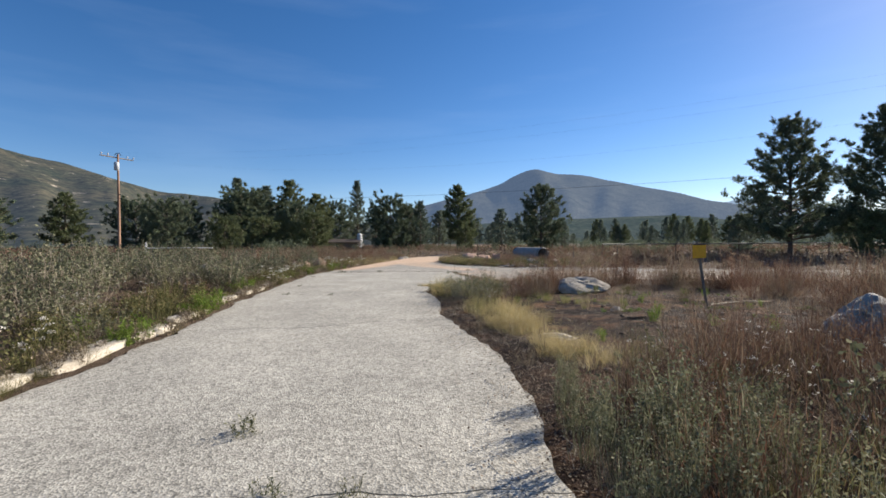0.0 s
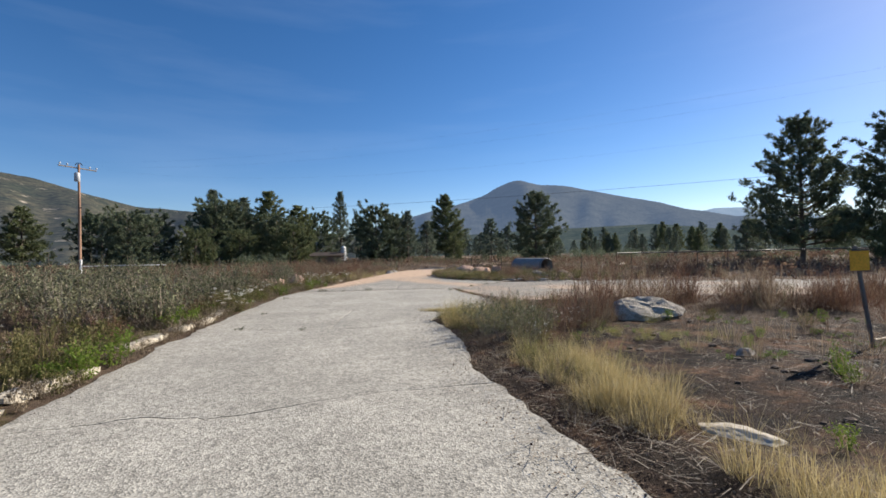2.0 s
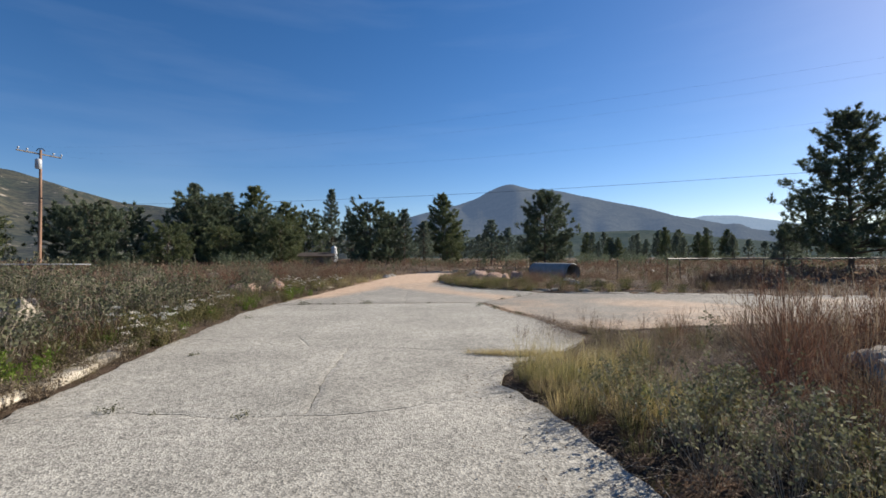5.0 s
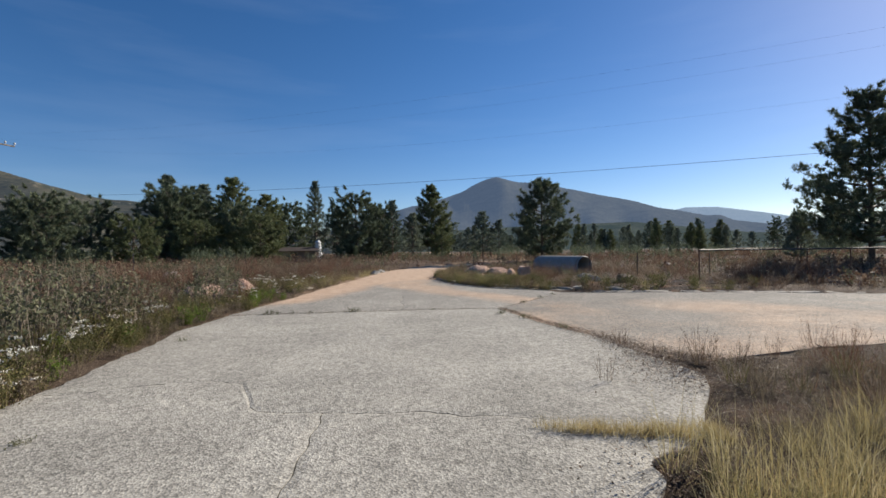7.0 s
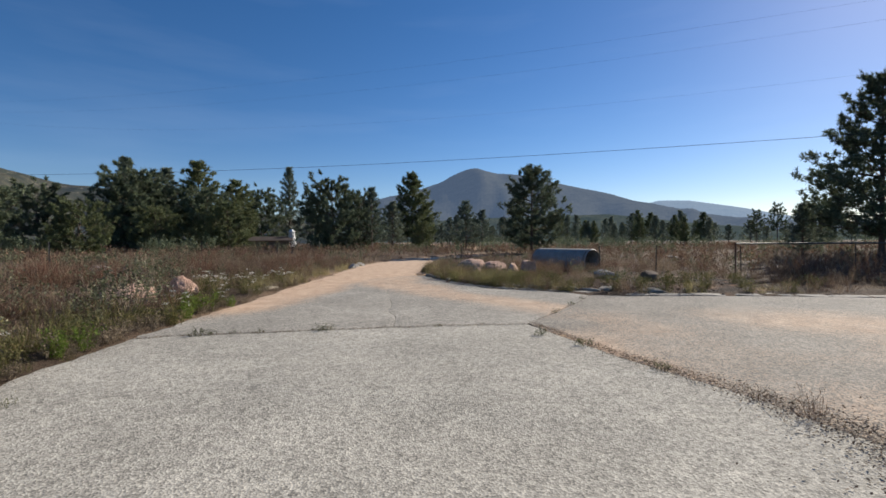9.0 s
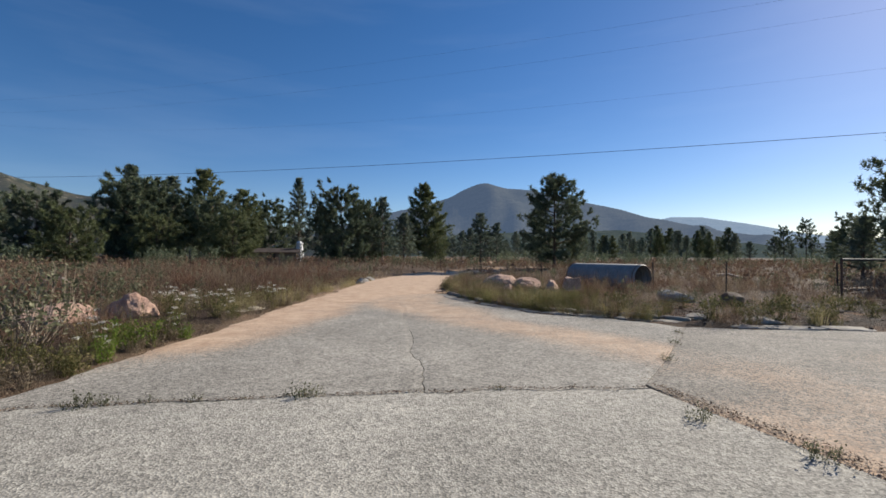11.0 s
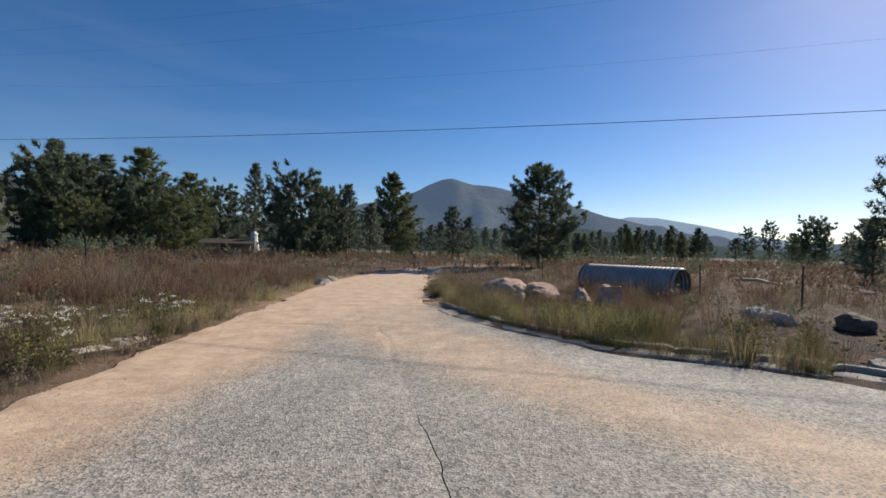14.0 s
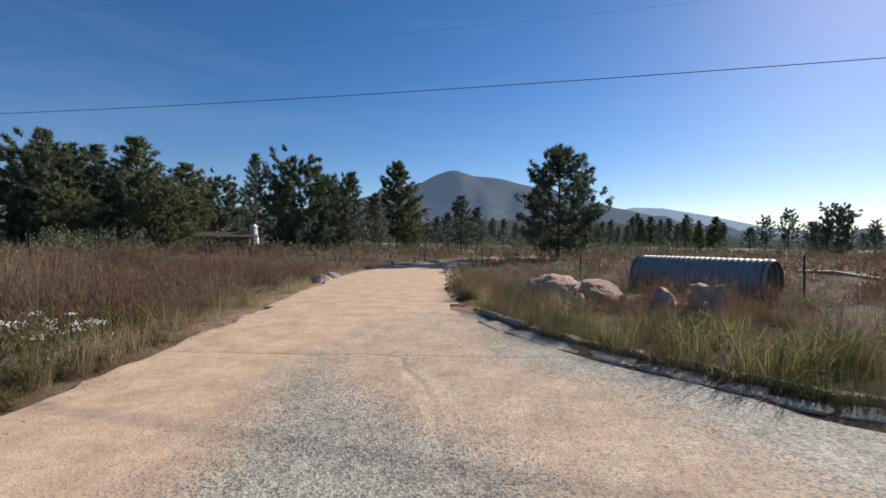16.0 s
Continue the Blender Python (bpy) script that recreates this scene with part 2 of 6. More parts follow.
def plain_material(name, c1, c2, scale, rough=0.85, metal=0.0, relief=0.4, depth=0.01, fine=12.0):
    m, nt, b = start(name)
    p = node(nt, "ShaderNodeTexCoord").outputs["Object"]
    big = ramp(nt, noise_of(nt, p, scale, 6, 0.65), [(0.3, c1), (0.7, c2)])
    small = ramp(nt, noise_of(nt, p, scale * fine, 4, 0.7), [(0.3, (0.75,)), (0.7, (1.15,))])
    nt.links.new(mix(nt, 1.0, big, small, "MULTIPLY"), b.inputs["Base Color"])
    b.inputs["Roughness"].default_value, b.inputs["Metallic"].default_value = rough, metal
    b.inputs["Specular IOR Level"].default_value = 0.3
    bump(nt, b, noise_of(nt, p, scale * fine * 0.6, 6, 0.7), relief, depth)
    return m


M_BARK = plain_material("pine_bark", (0.07, 0.05, 0.04), (0.16, 0.12, 0.095), 3.0)
M_POLE = plain_material("weathered_pole_wood", (0.20, 0.11, 0.07), (0.33, 0.20, 0.13), 0.8)
M_STEEL = plain_material("galvanised_steel", (0.22, 0.22, 0.215), (0.35, 0.345, 0.33), 2.0, 0.68, 0.15, 0.15, 0.003)
M_RUST = plain_material("rusted_steel", (0.10, 0.055, 0.035), (0.22, 0.12, 0.07), 4.0, 0.85, 0.2)
M_DARKMETAL = plain_material("dark_painted_steel", (0.035, 0.035, 0.035), (0.08, 0.075, 0.07), 3.0, 0.6, 0.3)
M_CONCRETE = plain_material("broken_concrete", (0.36, 0.305, 0.235), (0.60, 0.53, 0.42), 2.2, 0.9, 0, 0.6, 0.02)
M_KERB = plain_material("grey_kerb_concrete", (0.23, 0.20, 0.165), (0.42, 0.375, 0.31), 2.2, 0.9, 0, 0.6, 0.02)
M_ROCK = plain_material("pale_granite", (0.24, 0.21, 0.18), (0.58, 0.53, 0.46), 4.5, 0.9, 0, 1.0, 0.05, 5.0)
M_TANROCK = plain_material("tan_granite", (0.29, 0.24, 0.18), (0.62, 0.53, 0.42), 6.0, 0.95, 0, 1.0, 0.05, 5.0)
M_PINKROCK = plain_material("pink_granite", (0.36, 0.21, 0.15), (0.64, 0.43, 0.32), 3.5, 0.9, 0, 1.0, 0.05, 5.0)
M_YELLOW = plain_material("yellow_sign_paint", (0.80, 0.36, 0.02), (0.88, 0.44, 0.035), 3.0, 0.5, 0, 0.1, 0.002)
M_WHITE = plain_material("white_paint", (0.66, 0.65, 0.62), (0.80, 0.79, 0.76), 1.5, 0.7, 0, 0.2, 0.005)
M_CLOD = plain_material("brown_clods", (0.09, 0.06, 0.042), (0.20, 0.14, 0.10), 6.0, 0.95)
M_WIRE = plain_material("black_cable", (0.02, 0.02, 0.022), (0.04, 0.04, 0.045), 2.0, 0.6, 0, 0.0)
M_ROOF = plain_material("brown_roof", (0.035, 0.026, 0.022), (0.07, 0.05, 0.045), 0.8, 0.95)
M_ARM = plain_material("weathered_crossarm_wood", (0.13, 0.11, 0.095), (0.24, 0.21, 0.18), 2.0)
M_WALL = plain_material("tan_stucco", (0.20, 0.16, 0.13), (0.28, 0.23, 0.19), 0.8)
M_CERAMIC = plain_material("grey_ceramic", (0.40, 0.41, 0.42), (0.55, 0.56, 0.57), 3.0, 0.4)


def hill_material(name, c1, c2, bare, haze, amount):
    """Chaparral slopes; air haze before the far backdrop is painted as weak blue emission."""
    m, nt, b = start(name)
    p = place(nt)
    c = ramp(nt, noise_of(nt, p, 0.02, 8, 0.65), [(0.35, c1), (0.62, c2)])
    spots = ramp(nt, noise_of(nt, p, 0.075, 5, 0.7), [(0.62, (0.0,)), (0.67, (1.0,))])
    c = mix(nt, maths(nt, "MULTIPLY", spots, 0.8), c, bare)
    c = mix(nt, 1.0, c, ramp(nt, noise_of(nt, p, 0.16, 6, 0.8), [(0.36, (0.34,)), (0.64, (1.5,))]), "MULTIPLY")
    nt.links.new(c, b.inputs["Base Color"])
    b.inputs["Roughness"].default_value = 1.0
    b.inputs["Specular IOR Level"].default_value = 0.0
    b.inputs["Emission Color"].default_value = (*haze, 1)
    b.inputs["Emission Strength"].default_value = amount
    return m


# last two values: colour and strength of the glow that imitates haze
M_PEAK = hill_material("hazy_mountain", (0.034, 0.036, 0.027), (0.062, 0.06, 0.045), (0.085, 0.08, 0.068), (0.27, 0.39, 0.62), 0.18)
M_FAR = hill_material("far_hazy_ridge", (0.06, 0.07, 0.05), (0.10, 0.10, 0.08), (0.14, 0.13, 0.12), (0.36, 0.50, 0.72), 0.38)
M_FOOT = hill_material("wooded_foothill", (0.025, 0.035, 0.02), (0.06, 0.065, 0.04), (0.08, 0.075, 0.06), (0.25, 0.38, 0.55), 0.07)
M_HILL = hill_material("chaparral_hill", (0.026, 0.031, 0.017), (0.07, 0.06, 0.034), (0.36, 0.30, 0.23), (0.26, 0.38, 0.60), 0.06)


# ---- the lie of the land ----
def left_edge(y):
    return np.interp(y, [-8, 3.5, 7, 11, 14, 17, 19, 21, 23, 25, 28, 31, 33.5, 37.5, 45, 52, 57, 70], [-4.2, -4.2, -4.5, -5.25, -5.6, -5.9, -6.05, -6.2, -6.0, -5.75, -5.3, -5.0, -4.6, -3.85, -2.7, -0.4, 3.3, 16])


def right_edge(y):
    return np.interp(y, [-8, 3, 4.5, 7, 9, 10.5, 12, 13.3, 14.3, 14.7, 15.2, 15.8, 16.3, 17.2, 18.6, 20.3, 22.75, 24.1, 25.3, 26.5, 27.2, 27.8, 28.4, 28.9, 30.7, 31.9, 33.2, 35.5, 40, 44, 50, 53, 57, 70],
                     [0.95, 0.95, 1.0, 0.55, 0.1, 0.15, -0.05, -0.35, 0.0, 0.7, 1.05, 1.55, 1.85, 1.75, 1.6, 1.1, 0.7, 1.9, 2.9, 3.8, 3.5, 2.9, 2.1, 1.5, 0.7, 0.15, -0.1, -0.35, 0.3, 1.1, 2.0, 4.2, 8.5, 22])


def pad_south(x):
    return np.interp(x, [0.75, 1.1, 1.6, 1.75, 2.2, 3.0, 4.5, 7, 12, 30], [22.7, 20.3, 18.6, 17.4, 16.85, 17.1, 17.4, 17.6, 16.6, 11.5])


def pad_north(x):
    return np.interp(x, [0.75, 1.9, 2.9, 3.9, 5.4, 7.6, 9.1, 12.5, 30], [22.8, 24.1, 25.3, 26.7, 26.2, 25.7, 25.3, 24.0, 18.6])


def paved(x, y, grow=0.0):
    x, y = np.asarray(x, float), np.asarray(y, float)
    a = (x > left_edge(y) - grow) & (x < right_edge(y) + grow) & (y < 60)
    b = (x > 0.75) & (x < 30) & (y > pad_south(x) - grow) & (y < pad_north(x) + grow)
    return a | b


def ground_z(x, y):
    x, y = np.asarray(x, float), np.asarray(y, float)
    off = np.maximum(left_edge(np.minimum(y, 60)) - x, 0)
    right = np.where(paved(x, y, 0.15), 0, 1)
    z = 0.38 * smooth(0.8, 9, off) + (0.045 * wave(x, y, 1.1) + 0.03 * wave(x, y, 0.42, 2)) * np.where(off > 0, smooth(0.1, 0.8, off), right)
    z = z + 0.25 * wave(x, y, 14, 4) * smooth(10, 40, np.hypot(x, y - 15) - 5)
    return np.where(paved(x, y, 0.12), -0.055, z)


def growing(stop, first, factor, start):
    out, step = [start], first
    while out[-1] < stop:
        out.append(out[-1] + step)
        step *= factor
    return out


right_x = growing(3000, 0.3, 1.12, 15.0)
gx = np.array(sorted([-v for v in right_x[1:]] + list(np.arange(-15, 15.01, 0.4)) + right_x[1:]))
up_y = growing(3000, 0.3, 1.1, 48.0)
down_y = [-v for v in growing(600, 0.4, 1.25, 6.0)]
gy = np.array(sorted(down_y[1:] + list(np.arange(-6, 48.01, 0.4)) + up_y[1:]))
X, Y = np.meshgrid(gx, gy)
GV = np.stack([X, Y, ground_z(X, Y)], -1).reshape(-1, 3)
nx, ny = len(gx), len(gy)
I = (np.arange(ny - 1)[:, None] * nx + np.arange(nx - 1)[None, :]).ravel()
GF = np.stack([I, I + 1, I + nx + 1, I + nx], 1)
yy = np.clip(GV[:, 1], -8, 70)
near_dirt = smooth(1.6, 0.0, np.maximum(left_edge(yy) - GV[:, 0], GV[:, 0] - right_edge(yy))) * smooth(30, 36, GV[:, 1])
kerb_dirt = 0.5 * smooth(0.9, 0.0, np.abs(GV[:, 0] - left_edge(yy))) * smooth(20, 27, GV[:, 1])
soil = smooth(1.2, 0.75, np.hypot((GV[:, 0] - 4.7) / 3.8, (GV[:, 1] - 9.0) / 4.1)) + 0.7 * smooth(1.1, 0.2, np.abs(GV[:, 0] - right_edge(yy) - 0.4)) * smooth(17, 14, GV[:, 1]) + 0.9 * smooth(1.15, 0.7, np.hypot((GV[:, 0] - 8.4) / 5.2, (GV[:, 1] - 28.8) / 3.2)) + 0.6 * smooth(1.2, 0.7, np.hypot((GV[:, 0] + 7.7) / 2.0, (GV[:, 1] - 27.3) / 2.3))
soil = np.clip(soil, 0, 1)
ground = thing("ground", "dry brown earth with bare patches and litter", "ground", make_mesh("ground", GV, GF, M_EARTH, True, np.maximum(near_dirt, kerb_dirt) - soil), kind="structure")


# ---- road and side road: slabs with jagged joints, lying 5 cm above the earth ----
road = thing("road", "cracked pale chip-seal road turning to orange dirt", "road", kind="structure")
side_road = thing("pavement", "cracked side road of worn asphalt with sand patches", "pavement", kind="structure")


def sand_amount(x, y):
    w = np.interp(y, [21.5, 24, 26, 29, 31.5, 34, 36], [0.0, 0.7, 1.35, 1.9, 2.3, 3.2, 6.0])
    into = x - left_edge(y)
    s = smooth(w + 1.1, w - 1.2, into + 0.25 * wave(x, y, 0.9)) * smooth(22.5, 26.5, y + into * 0.8)
    line = np.interp(y, [22.0, 23.4, 25.0, 26.7, 28.6, 30.5, 33], [3.2, 2.4, 1.45, 0.45, -0.6, -1.3, -2.0])
    wide = np.interp(y, [22, 25, 29, 33], [0.75, 0.6, 0.8, 1.5])
    s = np.maximum(s, 0.74 * smooth(wide + 1.3, wide - 0.6, np.abs(x - line + 0.3 * wave(x, y, 1.3, 3))) * smooth(22.2, 24, y))
    s = np.maximum(s, smooth(33, 36.5, y + 0.6 * wave(x, y, 1.2, 5)))
    s = np.maximum(s, 0.45 * smooth(30, 32, y))
    return s


def pad_sand(x, y):
    c = (y - pad_south(x)) / np.maximum(pad_north(x) - pad_south(x), 0.1)
    return np.clip(0.44 + 0.30 * wave(x, y, 1.9, 1) + 0.12 * wave(x, y, 0.7, 2) - 0.25 * smooth(0.6, 0.95, c) + 0.15 * smooth(0.5, 0.1, c) + 0.4 * smooth(1.7, 0.4, np.hypot(x - 2.3, y - 23.8)) - 0.2 * smooth(2.2, 3.2, x) * smooth(22, 24.5, y), 0, 1)


def slab(name, parent, place_at, n, m, sand, material, thick=0.05, rough=0.004, lift=0.0, swell=0.006):
    """A slab over the unit square: place_at(u, v) gives x, y arrays. Its rim goes down by its thickness."""
    u, v = np.meshgrid(np.linspace(0, 1, n), np.linspace(0, 1, m))
    x, y = place_at(u, v)
    crown = rough * wave(x, y, 0.8) + swell * wave(x, y, 2.5, 1)
    rim = np.minimum(np.minimum(u * n, (1 - u) * n), np.minimum(v * m, (1 - v) * m))
    z = crown - 0.006 * (rim < 0.5) + lift
    V = np.stack([x, y, z], -1).reshape(-1, 3)
    I = (np.arange(m - 1)[:, None] * n + np.arange(n - 1)[None, :]).ravel()
    F = np.stack([I, I + 1, I + n + 1, I + n], 1)
    loop = list(range(n)) + [i * n + n - 1 for i in range(1, m)] + [(m - 1) * n + i for i in range(n - 2, -1, -1)] + [i * n for i in range(m - 2, 0, -1)]
    low = V[loop].copy()
    low[:, 2] -= thick
    k = len(loop)
    S = np.array([(loop[i], len(V) + i, len(V) + (i + 1) % k, loop[(i + 1) % k]) for i in range(k)])
    A = np.concatenate([sand(V[:, 0], V[:, 1]), sand(low[:, 0], low[:, 1])])
    return part(name, make_mesh(name, np.concatenate([V, low]), np.concatenate([F, S]), material, False, A), parent)


# joints across the road: x and y of a few corners each
JOINTS = [([-7, 3], [-8, -8]), ([-7, 3], [1.75, 1.85]), ([-6, -4.2, -3.2, -2.65, -2.17, -1.3, -0.16, 1, 2], [6.5, 7.0, 7.3, 7.15, 7.35, 7.75, 8.0, 8.15, 8.3]), ([-6, -4.4, -3.1, -2, -0.6, 1], [12.2, 12.6, 12.35, 12.35, 12.85, 13.0]),
          ([-7, -5.3, -4.45, -3.65, -3.25, -2.55, -1.4, -0.67, 0.1, 1], [16.45, 16.6, 16.9, 16.72, 15.7, 15.6, 15.43, 15.2, 15.0, 14.9]), ([-7, -4, -1, 0.6, 3], [22.6, 22.76, 22.8, 22.65, 22.7]), ([-6, -4.7, -2.8, -0.6, 1], [32.4, 32.2, 31.8, 31.35, 31.1]), ([-4, 1], [36.3, 36.0])]
SPLITS = {3: (-2.55, 0.0, 1.0), 5: (-1.74, 0.0, 0.42)}


def joint(k, x):
    xs, ys = JOINTS[k]
    return np.interp(x, xs, ys) + 0.05 * wave(x, 7 * k, 0.23, k) + 0.022 * wave(x, 3 * k, 0.07, k)


def crack_x(k, y):
    return SPLITS[k][0] + 0.09 * wave(y, 5, 0.6, k) + 0.025 * wave(y, 2, 0.12, k)


def main_slab(k, side):
    gap = {0: 0.004, 6: 0.004, 2: 0.006, 3: 0.006}.get(k, 0.008)

    def at(u, v):
        ymid = joint(k, -2 + 0 * u) * (1 - v) + joint(k + 1, -2 + 0 * u) * v
        y = ymid
        for _ in range(3):
            xl = left_edge(y) + 0.09 * wave(y, 1, 0.5, 1) + 0.04 * wave(y, 1, 0.13, 2)
            xr = right_edge(y) + (0.10 * wave(y, 9, 0.6, 3) + 0.05 * wave(y, 9, 0.15, 4)) * np.where((y > 15.0) & (y < 27.5), 0.12, 1.0)
            if side:
                open_by = np.interp(v, [0, SPLITS[k][2], min(1, SPLITS[k][2] + 0.05), 1.01], [1, 1, 1.0 if SPLITS[k][2] == 1 else 0, 0])
                c = crack_x(k, y)
                xl, xr = (xl, c - 0.005 * open_by) if side < 0 else (c + 0.005 * open_by, xr)
            x = xl * (1 - u) + xr * u
            lo, hi = (gap * (0.35 + 1.5 * smooth(-0.1, 0.6, wave(x, n, 0.45, n))) for n in (k, k + 1))
            y = (joint(k, x) + lo) * (1 - v) + (joint(k + 1, x) - hi) * v
        return x, y
    long = {0: 40, 1: 60, 2: 60, 3: 50, 4: 70, 5: 90, 6: 70}[k]
    slab("slab", road, at, 60 if not side else 36, long, sand_amount, M_ROAD if k < 5 else M_ROAD2)


for k in range(7):
    if k in SPLITS:
        main_slab(k, -1), main_slab(k, 1)
    else:
        main_slab(k, 0)


def dirt_at(u, v):
    y = 36.1 + v * 33.9
    return (left_edge(y) + 0.25 * wave(y, 1, 1.2) - 0.25) * (1 - u) + (right_edge(y) + 0.25 * wave(y, 4, 0.9) + 0.2) * u, y


slab("dirt_surface", road, dirt_at, 40, 160, sand_amount, M_ROAD2, 0.08, 0.003, 0.0, 0.002)


def pad_at(u, v):
    x = 0.78 + 29 * u ** 1.6
    s = pad_south(x) + np.where(x < 2.25, -0.12, 0.02 + 0.05 * wave(x, 3, 0.4))
    n = pad_north(x) + np.where(x < 3.9, 0.12, -0.03 + 0.04 * wave(x, 8, 0.3, 2))
    return x + 0.03 * smooth(0.0, 0.05, u), s * (1 - v) + n * v


slab("slab", side_road, pad_at, 140, 70, pad_sand, M_PAD, 0.04, 0.003, -0.017)


# ---- kerbs: pieces of old concrete ----
def block(seed, l, w, h, rough=0.03, cuts=5):
    """A broken block: a box with worn, uneven faces."""
    r = random.Random(seed)
    bm = bmesh.new()
    bmesh.ops.create_cube(bm, size=1, matrix=Matrix.Diagonal((l, w, h, 1)))
    bmesh.ops.subdivide_edges(bm, edges=bm.edges[:], cuts=cuts, use_grid_fill=True)
    o = Vector((r.uniform(0, 50), r.uniform(0, 50), 0))
    for v in bm.verts:
        c = Vector((abs(v.co.x) / l, abs(v.co.y) / w, abs(v.co.z) / h)) * 2
        edge = sorted(c)[1]
        v.co *= 1 - 0.16 * max(0, edge - 0.55) / 0.45
        v.co += noise.noise_vector(v.co * 5 + o) * rough + noise.noise_vector(v.co * 1.7 + o) * rough * 1.4
    return bm


kerb_left = thing("kerb", "broken tan concrete kerb half buried in weeds", "kerb", kind="structure")
kerb_right = thing("kerb", "grey concrete gutter kerb round the road corner", "kerb", kind="structure")
kerb_meshes = [from_bm("kerb_piece", block(s, 1.0, 0.30, 0.22), M_CONCRETE, False) for s in range(5)]
gutter_meshes = [from_bm("kerb_piece", block(s + 20, 1.0, 0.46, 0.12, 0.012), M_KERB, False) for s in range(4)]
raised_meshes = [from_bm("kerb_piece", block(s + 30, 1.0, 0.17, 0.24, 0.012), M_KERB, False) for s in range(4)]
rr = random.Random(3)
y = 3.6
while y < 16.8:
    if rr.random() < 0.93 or y < 9:
        l = rr.uniform(1.0, 1.9)
        x = float(left_edge(y)) - 0.36 + rr.uniform(-0.08, 0.05)
        dx = float(left_edge(y + 1) - left_edge(y))
        p = part("kerb_piece", rr.choice(kerb_meshes), kerb_left)
        p.matrix_basis = pose(x, y, 0.03 + rr.uniform(-0.02, 0.02), rr.uniform(-3, 3), rr.uniform(-3, 3), 90 - math.degrees(dx) + rr.uniform(-5, 5)) @ Matrix.Diagonal((l, rr.uniform(0.9, 1.4), 0.55, 1))
        y += l + rr.uniform(-0.02, 0.16)
    else:
        y += 0.9
for x, y, a in ((-5.85, 29.7, 60), (-5.6, 30.5, 75)):
    part("kerb_piece", rr.choice(kerb_meshes), kerb_left).matrix_basis = pose(x, y, -0.02, 4, 5, a) @ Matrix.Diagonal((0.75, 0.9, 0.7, 1))
line = [(-0.28, 34.6), (-0.02, 32.8), (0.35, 31.6), (0.85, 30.7), (1.65, 29.1), (2.3, 28.55), (3.1, 28.0), (3.75, 27.4), (4.2, 26.9), (5.5, 26.3), (7.7, 25.8), (9.2, 25.4), (12.6, 24.1), (18, 22.3), (24, 20.5)]
for (xa, ya), (xb, yb) in zip(line[:-1], line[1:]):
    d = math.hypot(xb - xa, yb - ya)
    n = max(1, round(d / 0.95))
    for i in range(n):
        f = (i + 0.5) / n
        p = part("kerb_piece", rr.choice(gutter_meshes), kerb_right)
        low = -0.052 if xa < 4 else -0.062
        if xa < 4:
            turn = math.atan2(yb - ya, xb - xa)
            k = part("kerb_piece", rr.choice(raised_meshes), kerb_right)
            k.matrix_basis = pose(xa + (xb - xa) * f + 0.13 + 0.30 * abs(math.sin(turn)), ya + (yb - ya) * f + 0.13 + 0.30 * abs(math.cos(turn)), -0.03 + rr.uniform(-0.015, 0.008), rr.uniform(-4, 4), rr.uniform(-1, 1), math.degrees(turn) + rr.uniform(-1.5, 1.5)) @ Matrix.Diagonal((d / n * 1.02, 1, 1, 1))
        p.matrix_basis = pose(xa + (xb - xa) * f + 0.13, ya + (yb - ya) * f + 0.13, low + rr.uniform(-0.008, 0.008), rr.uniform(-1.5, 1.5), rr.uniform(-1, 1), math.degrees(math.atan2(yb - ya, xb - xa)) + rr.uniform(-2, 2)) @ Matrix.Diagonal((d / n * 1.03, 1, 1, 1))


# ---- far hills ----
def ridge(name, label, az, el, r0, r1, material, seed, rough):
    """A ridge seen from the road: crest angles by bearing; its slope falls from r1 towards r0 in gullies."""
    A = np.linspace(az[0], az[-1], 330)
    E = np.interp(A, az, el)
    ker = np.hanning(7)
    E = np.convolve(np.pad(E, 3, mode="edge"), ker / ker.sum(), mode="valid")
    T = np.linspace(0, 1.25, 30)
    AA, TT = np.meshgrid(A, T)
    crest = np.tan(np.radians(E))[None, :] * r1
    gully = wave(AA + 5.5 * TT, TT * 4 + AA * 0.4, 2.7, seed) * 0.5 + wave(AA - 4.0 * TT, TT * 3 + AA * 0.23, 1.3, seed + 1) * 0.3 + wave(AA + 3 * TT, TT * 4, 0.7, seed + 2) * 0.07
    up = np.where(TT < 1, smooth(0, 1, TT) * 0.55 + 0.45 * TT, 1 - 1.6 * (TT - 1))
    R = r0 + (r1 - r0) * TT + gully * 0.05 * (r1 - r0) * np.sin(np.clip(TT, 0, 1) * math.pi)
    Z = crest * up + gully * rough * np.sin(np.clip(TT, 0.0, 1) * math.pi) + wave(AA, TT * 30, 0.12, seed) * (1.2 + 0.02 * rough) * r1 / 2300 - 3 * (TT == 0)
    V = np.stack([np.sin(np.radians(AA)) * R, np.cos(np.radians(AA)) * R, Z], -1).reshape(-1, 3)
    n, m = len(A), len(T)
    I = (np.arange(m - 1)[:, None] * n + np.arange(n - 1)[None, :]).ravel()
    return thing(name, label, "mountain", make_mesh(name, V, np.stack([I, I + n, I + n + 1, I + 1], 1), material, True), kind="structure")


